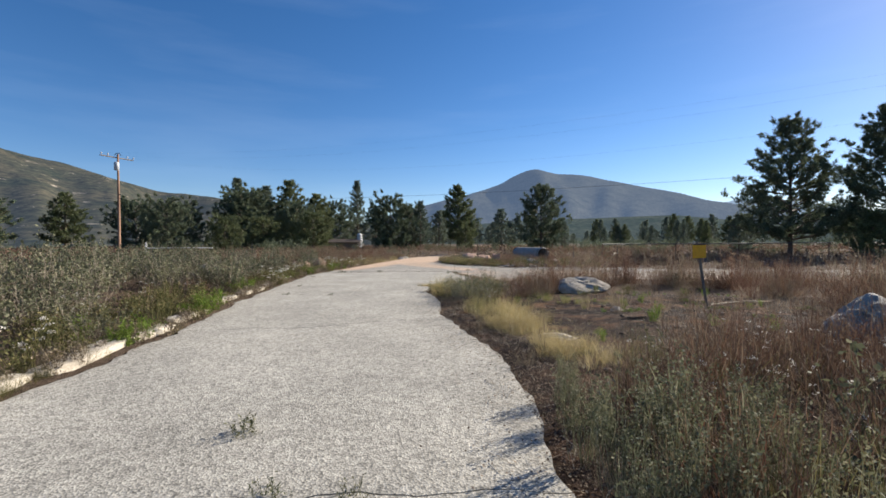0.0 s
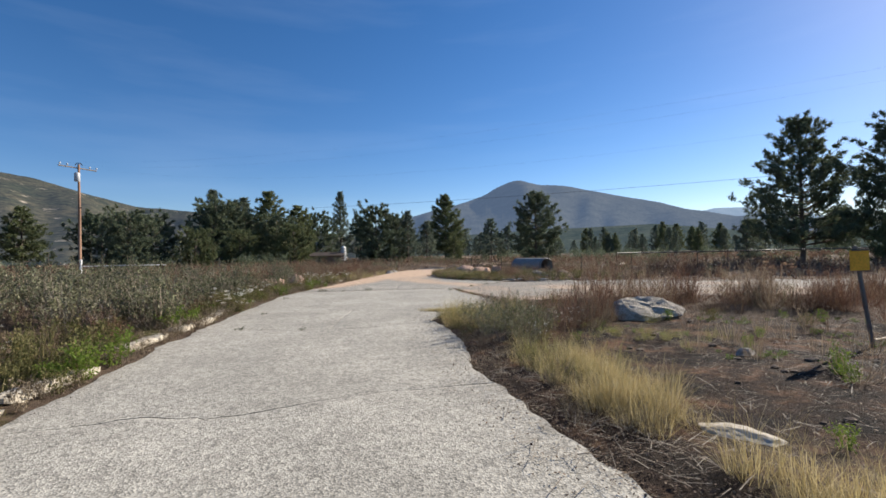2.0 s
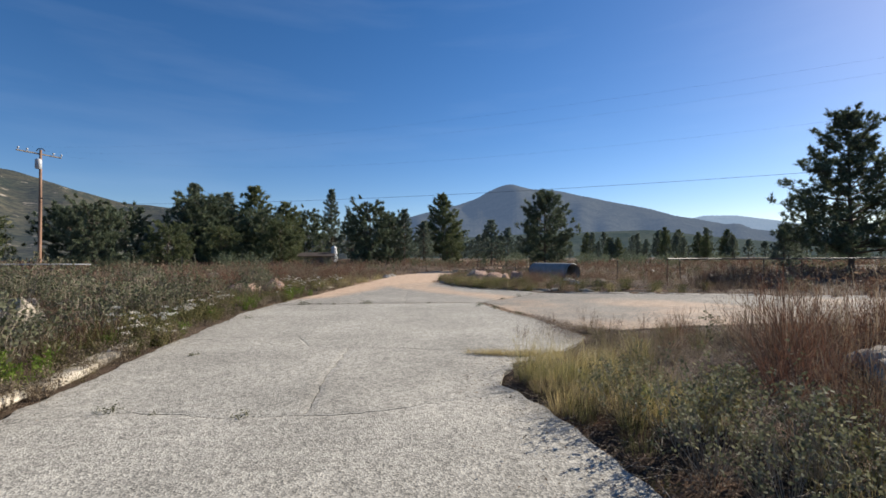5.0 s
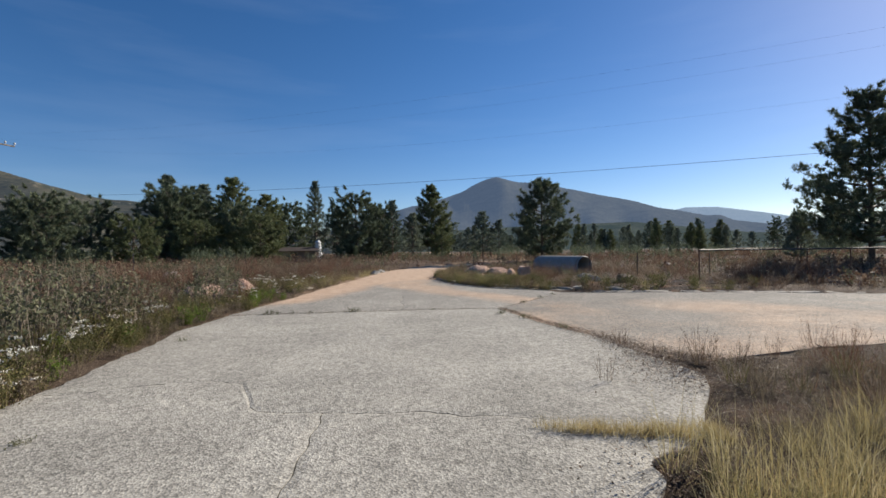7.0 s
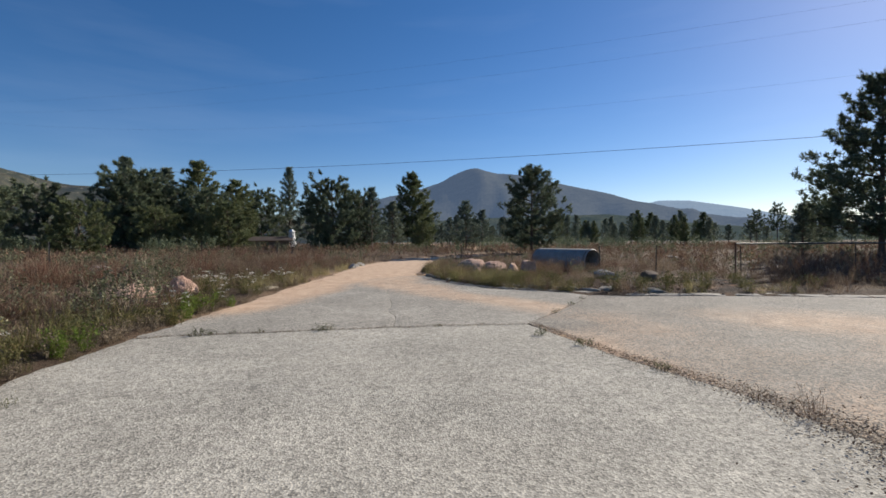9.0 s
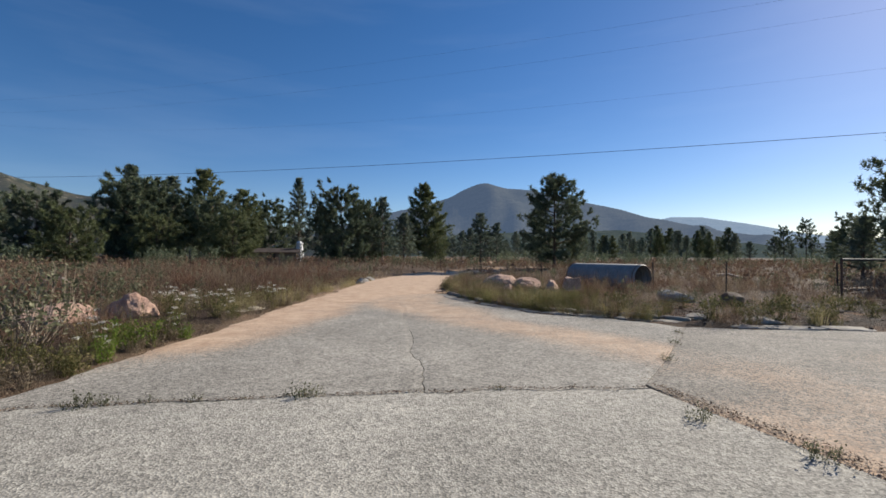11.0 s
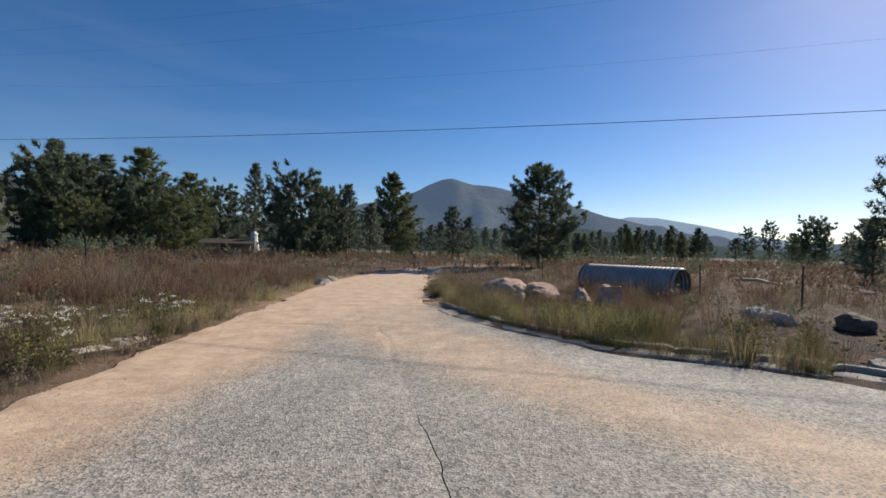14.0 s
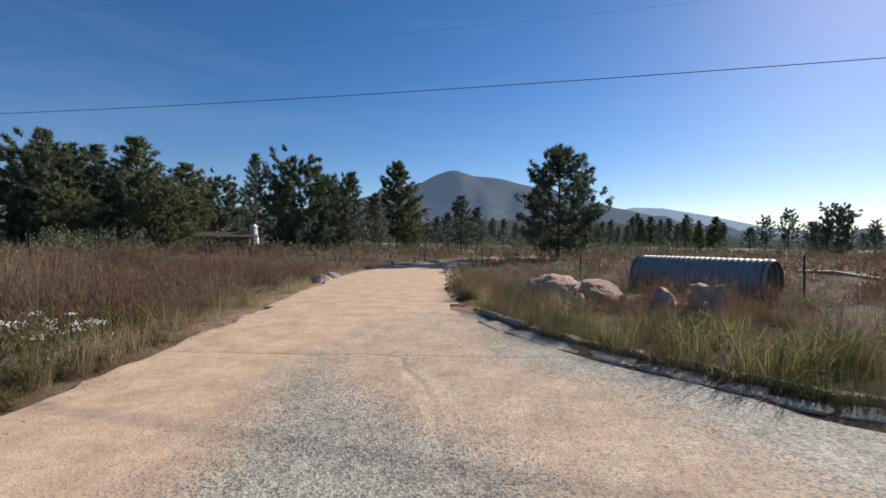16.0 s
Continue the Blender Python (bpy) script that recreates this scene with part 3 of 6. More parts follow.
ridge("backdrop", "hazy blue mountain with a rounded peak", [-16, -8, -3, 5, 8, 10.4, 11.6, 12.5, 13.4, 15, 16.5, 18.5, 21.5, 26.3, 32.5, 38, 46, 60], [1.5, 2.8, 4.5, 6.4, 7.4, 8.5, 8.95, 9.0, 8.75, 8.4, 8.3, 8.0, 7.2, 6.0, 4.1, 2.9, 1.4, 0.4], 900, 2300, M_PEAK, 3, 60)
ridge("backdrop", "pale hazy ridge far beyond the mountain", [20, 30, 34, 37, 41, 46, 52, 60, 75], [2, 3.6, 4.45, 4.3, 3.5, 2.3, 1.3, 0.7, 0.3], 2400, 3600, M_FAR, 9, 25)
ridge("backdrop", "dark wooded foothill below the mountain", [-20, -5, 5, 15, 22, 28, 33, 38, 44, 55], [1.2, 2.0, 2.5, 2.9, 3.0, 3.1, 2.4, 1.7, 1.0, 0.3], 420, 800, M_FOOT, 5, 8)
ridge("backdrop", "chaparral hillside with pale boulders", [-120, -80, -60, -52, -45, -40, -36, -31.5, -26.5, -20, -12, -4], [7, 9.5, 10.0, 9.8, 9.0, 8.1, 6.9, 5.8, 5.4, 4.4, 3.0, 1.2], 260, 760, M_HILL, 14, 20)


# ---- trees ----
def pine_meshes(seed, h, reach, bare, whorls, limbs, tufts, needle, material, shape, tuft_r=0.42, blades_n=10, per=5, twig=0.9, mass=0.55):
    """A pine: tapered trunk with limbs in whorls, and a crown of many needle tufts with gaps between."""
    r = np.random.default_rng(seed)
    zs = np.linspace(0, h * 0.97, 12)
    bend = np.cumsum(r.normal(0, 0.012 * h / 12, (12, 2)), 0)
    line = np.column_stack([bend[:, 0], bend[:, 1], zs])
    wood = [tube(line, np.interp(zs / h, [0, 0.05, 1], [0.021 * h, 0.015 * h, 0.003 * h]), 9)]
    C, D = [], []
    for w in range(whorls):
        f = bare + (0.985 - bare) * ((w + r.uniform(-0.3, 0.3)) / whorls)
        f = min(max(f, bare), 0.985)
        base = np.array([np.interp(f * h, zs, line[:, 0]), np.interp(f * h, zs, line[:, 1]), f * h])
        g = (f - bare) / (1 - bare)
        rad = reach * shape(g)
        for a in r.uniform(0, 2 * math.pi) + np.arange(limbs) * 2 * math.pi / limbs + r.normal(0, 0.35, limbs):
            L = rad * r.uniform(0.55, 1.15)
            rise = r.uniform(0.12, 0.42) + 0.5 * g
            out = np.array([math.cos(a), math.sin(a), 0])
            p1 = base + out * L * 0.55 + np.array([0, 0, L * 0.5 * (rise - 0.12)])
            p2 = base + out * L + np.array([0, 0, L * rise])
            wood.append(tube([base, p1, p2], [0.006 * h * (1 - 0.6 * g), 0.004 * h * (1 - 0.6 * g), 0.0012 * h], 3))
            n = max(2, round(tufts * L / reach))
            small = 1.0 - 0.5 * g
            q = np.linspace(0.5, 1.02, n) + r.normal(0, 0.05, n)
            side = np.cross(out, (0, 0, 1))
            P = base + (p1 - base) * np.clip(q / 0.55, 0, 1)[:, None] + (p2 - p1) * np.clip((q - 0.55) / 0.45, 0, 1.1)[:, None]
            P = P + side * (r.normal(0, 0.17, n) * L)[:, None] + np.array([0, 0, 1]) * (r.normal(0.04, 0.06, n) * L)[:, None]
            way = out * 0.65 + np.array([0, 0, 0.7]) + r.normal(0, 0.36, (n, 3))
            way /= np.linalg.norm(way, axis=1, keepdims=True)
            along = r.uniform(-0.42, 0.5, (n, per, 1)) * twig * small
            P = (P[:, None, :] + way[:, None, :] * along + r.normal(0, 0.15 * twig * small, (n, per, 3))).reshape(-1, 3)
            C.append(P)
            D.append(np.repeat(way, per, 0))
    C, D = np.concatenate(C), np.concatenate(D)
    N = len(C)
    dirs = r.normal(0, 1, (N, blades_n, 3)) + D[:, None, :] * 1.1
    dirs /= np.linalg.norm(dirs, axis=2, keepdims=True)
    side = np.cross(dirs, r.normal(0, 1, (N, blades_n, 3)))
    side /= np.linalg.norm(side, axis=2, keepdims=True) + 1e-9
    ln = tuft_r * r.uniform(0.6, 1.15, (N, blades_n, 1)) * r.uniform(0.75, 1.2, (N, 1, 1))
    foot = C[:, None, :] - dirs * ln * 0.1
    V = np.stack([foot - side * needle, foot + side * needle, C[:, None, :] + dirs * ln], 2).reshape(-1, 3)
    F = np.arange(N * blades_n * 3).reshape(-1, 3)
    # broad sprays inside the branchlets give the crown its mass
    k = r.permutation(N)[: int(N * mass)]
    bd = r.normal(0, 1, (len(k), 3)) + D[k] * 1.3
    bd /= np.linalg.norm(bd, axis=1, keepdims=True)
    bs = np.cross(bd, r.normal(0, 1, (len(k), 3)))
    bs /= np.linalg.norm(bs, axis=1, keepdims=True) + 1e-9
    bl = tuft_r * r.uniform(0.6, 1.0, (len(k), 1))
    B = np.stack([C[k] - bs * bl * 0.32 - bd * bl * 0.35, C[k] + bs * bl * 0.32 - bd * bl * 0.35, C[k] + bd * bl * 0.75], 1).reshape(-1, 3)
    V, F = joined([(V, F), (B, np.arange(len(k) * 3).reshape(-1, 3))])
    WV, WF = joined(wood)
    return make_mesh("trunk", WV, tri(WF), M_BARK, True), make_mesh("crown", V, F, material)


def cone(g):
    return (1.0 - g) ** 0.85 * (0.75 + 0.25 * min(1, g * 5)) + 0.03


def dome(g):
    return math.sqrt(max(0.02, 1 - (g * 1.0) ** 2.2)) * (0.8 + 0.2 * min(1, g * 4))


def egg(g):
    return (1.0 - g) ** 0.62 * (0.62 + 0.38 * min(1, g * 3.5)) + 0.04


def open_top(g):
    return (0.55 + 0.45 * math.sin(g * 9.0) ** 2) * (1.0 - g) ** 0.55 + 0.10


def spire(g):
    return (1.0 - g) ** 0.78 * (0.85 + 0.15 * min(1, g * 6)) + 0.05


PINES = {
    "tall": pine_meshes(1, 13.8, 4.9, 0.12, 22, 6, 8, 0.022, M_NEEDLE, spire, 0.36, 11, 13, 0.95, 0.8),
    "spread": pine_meshes(2, 10.0, 3.8, 0.10, 16, 6, 7, 0.024, M_NEEDLE, egg, 0.38, 11, 12, 0.9),
    "cone": pine_meshes(3, 12.0, 3.8, 0.14, 19, 6, 6, 0.045, M_NEEDLE2, cone, 0.42, 7, 10, 1.0, 0.6),
    "dome": pine_meshes(4, 8.5, 4.3, 0.05, 14, 7, 6, 0.045, M_NEEDLE, dome, 0.42, 7, 11, 0.95, 0.6),
    "light": pine_meshes(5, 14.0, 2.8, 0.10, 22, 5, 5, 0.042, M_NEEDLE3, cone, 0.40, 7, 11, 0.9, 0.5),
    "young": pine_meshes(6, 6.5, 1.7, 0.18, 13, 4, 3, 0.055, M_NEEDLE3, cone, 0.36, 5, 5, 0.6, 1.0),
    "open": pine_meshes(8, 9.0, 2.6, 0.36, 9, 5, 4, 0.05, M_NEEDLE, open_top, 0.42, 5, 8, 0.75, 0.9),
    "bushy": pine_meshes(9, 7.0, 3.9, 0.03, 13, 7, 5, 0.045, M_NEEDLE2, dome, 0.42, 7, 10, 1.0, 0.6),
}
TREE_H = {"tall": 13.8, "spread": 10.0, "cone": 12.0, "dome": 8.5, "light": 14.0, "young": 6.5, "open": 9.0, "bushy": 7.0}
TREE_LABEL = {
    "tall": "tall dark green pine with open lower limbs", "spread": "broad dark pine with a full uneven crown", "cone": "dark green conical pine beside the dirt road",
    "dome": "dense round-topped dark pine in the tree row", "light": "tall slim grey-green pine above the grove", "young": "young slender dark green pine in the grove",
    "open": "sparse flat-topped pine on the open plain", "bushy": "bushy olive green pine branching from the ground"}
tree_first = {}


def tree(kind, x, y, h, turn=0.0, wide=1.0):
    s = h / TREE_H[kind]
    m = pose(x, y, float(ground_z(x, y)) - 0.05, 0, 0, turn) @ Matrix.Diagonal((s * wide, s * wide, s, 1))
    if kind not in tree_first:
        ob = thing("pine_tree", TREE_LABEL[kind], "tree", group="pines of the valley", at=Matrix.Identity(4))
        part("trunk", PINES[kind][0], ob, "brown scaly bark")
        part("crown", PINES[kind][1], ob)
        ob.matrix_basis = m
        tree_first[kind] = ob
    else:
        src = tree_first[kind]
        keep = src.matrix_basis.copy()
        src.matrix_basis = Matrix.Identity(4)
        copy_thing(src, m)
        src.matrix_basis = keep


def bearing(az, d, origin=(-2.3, 20.4)):
    return origin[0] + d * math.sin(radians(az)), origin[1] + d * math.cos(radians(az))


tree("tall", 34.6, 42.5, 13.9, 20)
tree("tall", 41.5, 39.5, 14.2, 200, 1.05)
tree("spread", 14.3, 60.8, 9.4, 40, 1.12)
tree("cone", 4.4, 99.0, 14.3, 70, 1.15)
tree("light", -21.8, 120.0, 18.6, 0, 0.9)
tree("light", -41.5, 92.0, 15.2, 120, 1.25)
tree("cone", -30.2, 90.6, 14.3, 200, 1.2)
tree("cone", -26.5, 97.0, 12.2, 250, 1.3)
tree("dome", -7.4, 69.7, 7.9, 0, 0.95)
tree("young", -2.8, 72.0, 8.0, 30, 1.0)
tree("young", 12.9, 89.6, 8.6, 80, 1.2)
# the grove on the left, as a row of broad trees
for kind, x, y, h, a, w in (("dome", -36, 84, 10.5, 40, 1.1), ("light", -35.5, 92, 13.6, 10, 1.4), ("dome", -27, 85, 8.5, 130, 1.0), ("bushy", -22.5, 80, 6.2, 60, 1.0), ("dome", -38, 88, 11.0, 300, 1.0),
                            ("bushy", -30, 76, 5.2, 200, 1.0), ("dome", -24.5, 106, 10.5, 20, 0.9), ("young", -14.5, 104, 10.0, 70, 1.5), ("dome", -46, 80, 8.2, 70, 1.1),
                            ("dome", -57, 84, 9.0, 80, 1.1), ("dome", -33, 54, 6.3, 20, 0.9), ("bushy", -28, 58, 4.6, 0, 1.0), ("cone", -62, 74, 10.0, 150, 1.3),
                            ("dome", -66, 62, 8.8, 30, 1.1), ("bushy", -74, 60, 9.0, 220, 1.2), ("cone", -72, 70, 11, 0, 1.3), ("dome", -82, 58, 9.5, 0, 1.2), ("bushy", -90, 48, 9, 0, 1.2),
                            ("dome", -4.5, 75.5, 7.0, 60, 0.8), ("young", 0.2, 84, 7.5, 10, 1.2), ("young", 7.5, 103, 9.0, 60, 1.3), ("young", 1.2, 112, 9.5, 0, 1.3), ("bushy", 5.8, 93, 4.5, 30, 0.8)):
    tree(kind, x, y, h, a, w)
tr = random.Random(11)
for az, d, h in [(7.5 + i * 1.15, tr.uniform(78, 120), tr.uniform(5.2, 8.2)) for i in range(13)] + [(-8 + i * 1.1, tr.uniform(92, 125), tr.uniform(6, 9.5)) for i in range(12)]:
    tree("young", *bearing(az, d), h, tr.uniform(0, 360), tr.uniform(0.9, 1.35))
for i in range(24):
    az = 24.5 + i * 0.72 + tr.uniform(-0.3, 0.3)
    d = tr.uniform(92, 135)
    tree(tr.choice(("young", "young", "young", "cone")), *bearing(az, d), (0.036 + 0.028 * tr.random()) * d + 1.4, tr.uniform(0, 360), tr.uniform(0.8, 1.1))
for kind, az, d, h, w in (("open", 45.2, 130, 8.3, 1.0), ("open", 47.0, 128, 9.6, 0.9), ("dome", 50.6, 125, 9.4, 0.75), ("dome", 49.3, 135, 6.4, 0.6), ("open", 53.0, 118, 6.6, 0.9), ("open", 56.5, 100, 7.0, 1.0), ("open", 61.5, 90, 9.0, 1.1)):
    tree(kind, *bearing(az, d), h, tr.uniform(0, 360), w)
for i in range(26):
    az = 14 + i * 1.75 + tr.uniform(-0.7, 0.7)
    d = tr.uniform(150, 205)
    tree("young", *bearing(az, d), tr.uniform(5.0, 8.5), tr.uniform(0, 360), tr.uniform(1.2, 1.7))
for kind, x, y, h in (("young", 32.2, 46.5, 4.6), ("young", 34.5, 48.5, 4.8), ("bushy", 37.5, 36.5, 3.8)):
    tree(kind, x, y, h, tr.uniform(0, 360), 1.1)


# ---- boulders ----
def boulder(seed, l, w, h, planes=9, square=False, wrinkled=False):
    r = random.Random(seed)
    bm = bmesh.new()
    bmesh.ops.create_icosphere(bm, subdivisions=4, radius=1.0)
    cut = []
    for _ in range(planes):
        n = Vector((r.gauss(0, 1), r.gauss(0, 1), r.gauss(0.2, 0.8))).normalized()
        cut.append((n, r.uniform(0.55, 0.85)))
    if square:
        cut = [(Vector((a + r.uniform(-.07, .07), b + r.uniform(-.07, .07), c + r.uniform(-.06, .06))).normalized(), 0.6) for a, b, c in ((1, 0, 0), (-1, 0, 0), (0, 1, 0), (0, -1, 0), (0.1, 0, 1))] + cut[:1]
    o = Vector((r.uniform(0, 90), r.uniform(0, 90), 0))
    for v in bm.verts:
        for n, d in cut:
            k = v.co.dot(n) - d
            if k > 0:
                v.co -= n * k * 0.93
        v.co += v.co.normalized() * (0.10 * noise.noise(v.co * 1.6 + o) + 0.055 * noise.noise(v.co * 5 + o) + 0.035 * noise.noise(v.co * 13 + o))
        if wrinkled:
            v.co += v.co.normalized() * 0.13 * abs(noise.noise(Vector((v.co.x * 1.2 + v.co.y * 2.2, v.co.y * 9 - v.co.x * 5, v.co.z * 5)) + o))
        v.co = Vector((v.co.x * l / 2, v.co.y * w / 2, v.co.z * h))
    return bm


BOULDERS = [
    (4.5, 12.75, 1.7, 1.15, 0.42, -18, M_TANROCK, "flat pale wrinkled boulder on bare soil"),
    (6.55, 5.75, 1.25, 1.0, 0.66, 20, M_ROCK, "pale grey boulder behind dry brush"),
    (-7.95, 28.9, 1.15, 0.9, 0.62, 20, M_PINKROCK, "tan pink boulder among dry weeds"),
    (-8.9, 28.2, 1.6, 1.2, 0.30, 60, M_PINKROCK, "low worn pink boulder sunk in earth"),
    (4.55, 33.9, 1.0, 0.85, 0.92, 12, M_PINKROCK, "square pinkish boulder standing in tall grass"),
    (3.95, 34.4, 0.95, 0.7, 0.52, 60, M_PINKROCK, "low pinkish boulder in tall grass"),
    (2.75, 36.9, 1.9, 1.4, 0.60, 15, M_PINKROCK, "rounded pink granite boulder in grass"),
    (3.75, 36.6, 1.8, 1.2, 0.50, -15, M_PINKROCK, "sloping pink granite boulder in grass"),
    (2.55, 35.5, 0.95, 0.7, 0.35, 50, M_PINKROCK, "small pink granite boulder in grass"),
    (6.9, 31.3, 1.3, 0.8, 0.34, -25, M_ROCK, "flat white-topped boulder near the side road"),
    (8.2, 30.4, 1.0, 0.8, 0.34, 40, M_CLOD, "dark weathered boulder near the side road"),
    (-9.7, 17.7, 1.1, 0.8, 0.58, 0, M_TANROCK, "pale boulder among grey shrubs"),
    (-10.5, 19.0, 0.8, 0.6, 0.45, 50, M_ROCK, "pale boulder among grey shrubs"),
    (-12.5, 33.5, 1.0, 0.7, 0.40, 10, M_ROCK, "pale boulder in brown grass"),
    (-3.55, 42.6, 1.0, 0.6, 0.30, 40, M_ROCK, "pale rubble rock at the dirt road's edge"),
    (-3.2, 43.8, 0.7, 0.5, 0.28, 10, M_ROCK, "pale rubble rock at the dirt road's edge"),
    (0.75, 37.6, 0.8, 0.5, 0.16, 20, M_PINKROCK, "orange rubble at the dirt road's edge"),
    (1.05, 39.3, 0.9, 0.6, 0.20, 70, M_PINKROCK, "orange rubble at the dirt road's edge"),
    (1.25, 41.2, 0.7, 0.5, 0.18, 120, M_PINKROCK, "orange rubble at the dirt road's edge"),
    (2.1, 6.35, 0.7, 0.4, 0.06, -50, M_CONCRETE, "broken flat slab of pale concrete in yellow grass"),
    (4.1, 9.0, 0.34, 0.2, 0.10, 10, M_ROCK, "small white stone on bare soil"),
    (4.9, 27.6, 0.7, 0.45, 0.13, 0, M_KERB, "flat broken concrete piece by the kerb"),
    (6.1, 27.0, 0.9, 0.5, 0.12, -20, M_KERB, "flat broken concrete piece by the kerb"),
]
for i, (x, y, l, w, h, a, m, label) in enumerate(BOULDERS):
    ob = thing("boulder", label, "rock", from_bm("boulder", boulder(40 + i, l, w, h, 4 if m is M_PINKROCK else 9, 'square' in label, 'wrinkled' in label), m, False), at=pose(x, y, float(ground_z(x, y)) + h * 0.05, 12 if 'wrinkled' in label else 0, 0, a))

clods = []
for i in range(420):
    x = tr.uniform(1.5, 9)
    y = tr.uniform(4, 13)
    if i % 3 == 0:
        y = tr.uniform(25.5, 32)
        x = tr.uniform(4, 10)
    elif i % 3 == 1:
        y = tr.uniform(35, 50)
        x = float(right_edge(y)) + tr.uniform(-0.1, 0.9)
    if paved(x, y, -0.1):
        continue
    s = tr.uniform(0.015, 0.075)
    bm = bmesh.new()
    bmesh.ops.create_icosphere(bm, subdivisions=1, radius=1)
    V = np.array([v.co[:] for v in bm.verts]) * (1 + 0.25 * np.array([noise.noise(v.co * 2 + Vector((i, 0, 0))) for v in bm.verts]))[:, None] * s * np.array([1, 0.8, 0.5])
    F = np.array([[v.index for v in f.verts] for f in bm.faces])
    bm.free()
    clods.append((V + np.array([x, y, float(ground_z(x, y)) + 0.2 * s]), F))
thing("loose_stones", "small loose stones and clods on bare earth", "stones", make_mesh("loose_stones", *joined(clods), M_CLOD), kind="stuff")


# ---- culvert pipe ----
def culvert():
    a, b = Vector((7.35, 39.9, 0.46)), Vector((8.85, 36.2, 0.46))
    length = (b - a).length
    ob = thing("culvert_pipe", "corrugated galvanised steel culvert pipe lying in weeds", "pipe", at=Matrix.Translation(a) @ (b - a).to_track_quat("Z", "Y").to_matrix().to_4x4())
    n, sides = 230, 40
    t = np.linspace(0, length, n)
    rad = 0.60 + 0.022 * np.sin(t * 2 * math.pi / 0.155)

    def shell(rs):
        w = np.linspace(0, 2 * math.pi, sides, endpoint=False)
        return np.stack([rs[:, None] * np.cos(w), rs[:, None] * np.sin(w), np.repeat(t[:, None], sides, 1)], -1).reshape(-1, 3)
    V = np.concatenate([shell(rad), shell(rad - 0.012)])
    F = []
    for i in range(n - 1):
        for j in range(sides):
            k = (j + 1) % sides
            q = (i * sides + j, i * sides + k, (i + 1) * sides + k, (i + 1) * sides + j)
            F.append(q)
            F.append(tuple(n * sides + v for v in reversed(q)))
    for i in (0, n - 1):
        for j in range(sides):
            k = (j + 1) % sides
            F.append((i * sides + j, i * sides + k, n * sides + i * sides + k, n * sides + i * sides + j))
    part("pipe_shell", make_mesh("pipe_shell", V, np.array(F), M_STEEL, True), ob)
    for z in (0.06, length - 0.10):
        w = np.linspace(0, 2 * math.pi, 41)
        ring = np.column_stack([0.612 * np.cos(w), 0.612 * np.sin(w), np.full(41, z)])
        V, F = tube(ring, [0.022] * 41, 6)
        part("end_collar", make_mesh("end_collar", V, tri(F), M_RUST, True), ob, "rusted end collar")


culvert()


# ---- utility pole and wires ----
POLE = Vector((-46.7, 65.0, 0.3))
ARM = Vector((math.cos(radians(70)), math.sin(radians(70)), 0))


def utility_pole():
    ob = thing("utility_pole", "brown wooden utility pole with crossarm and transformer", "utility pole", at=Matrix.Translation(POLE))
    V, F = tube([(0, 0, 0), (0.03, 0, 7.5), (0, 0, 14.5)], [0.20, 0.17, 0.13], 12)
    part("pole", make_mesh("pole", V, tri(F), M_POLE, True), ob)
    for z, half in ((14.0, 2.4),):
        m = Matrix.Rotation(math.atan2(ARM.y, ARM.x), 4, "Z")
        part("crossarm", from_bm("crossarm", box(2 * half, 0.14, 0.16, 0.02, (0, 0, 0), None), M_ARM), ob, "weathered grey crossarm").matrix_basis = Matrix.Translation((0.0, 0.0, z)) @ m @ pose(0, 0.16, 0, 0, 0, 0)
        for s in (-2.3, -1.4, 1.4, 2.3):
            V, F = tube([(0, 0, 0), (0, 0, 0.10), (0, 0, 0.14), (0, 0, 0.30), (0, 0, 0.34)], [0.03, 0.03, 0.10, 0.11, 0.05], 10)
            part("insulator", make_mesh("insulator", V, tri(F), M_CERAMIC, True), ob, "grey ceramic insulator").matrix_basis = Matrix.Translation(Vector((0, 0, z + 0.07)) + ARM * s)
    V, F = tube([(0, 0, 0), (0, 0, 0.04), (0, 0, 1.1), (0, 0, 1.2)], [0.28, 0.33, 0.33, 0.22], 14)
    part("transformer", make_mesh("transformer", V, tri(F), M_CERAMIC, True), ob, "pale grey transformer can").matrix_basis = pose(0.12, -0.45, 12.1)
    V, F = tube([(-0.5, 0, 14.35), (-0.25, 0, 14.65), (0.2, 0, 14.65), (0.5, 0, 14.35)], [0.05] * 4, 6)
    part("jumper_cable", make_mesh("jumper_cable", V, tri(F), M_WIRE, True), ob)
    part("cable_bracket", from_bm("cable_bracket", box(0.7, 0.12, 0.14, 0.02, (0.2, 0, 0)), M_DARKMETAL), ob).matrix_basis = pose(0, 0, 8.6, 0, 0, -20)


utility_pole()


def wire(name, label, far, low, radius, n=60):
    """A hanging wire from the pole past the road: the ends, and the sag given by its lowest height."""
    a, b = Vector(far), Vector(low[1])
    P = []
    for i in range(n + 1):
        f = i / n
        p = a.lerp(b, f)
        p.z -= 4 * low[0] * f * (1 - f)
        P.append(p[:])
    V, F = tube(P, [radius] * (n + 1), 6)
    thing(name, label, "wire", make_mesh(name, V, tri(F), M_WIRE, True), group="overhead wires")


wire("power_cable", "thick black overhead cable crossing the road", (-46.7, 62.1, 8.1), (1.52, (46, 15.7, 6.55)), 0.0095)
for ya, yb, zb, sag in ((62.9, 15.6, 12.75, 2.7), (65.3, 15.8, 12.3, 3.0), (67.2, 16.6, 10.6, 3.8)):
    wire("power_wire", "thin overhead wire high above the road", (-46.7, ya, 14.7), (sag, (46, yb, zb)), 0.0022)


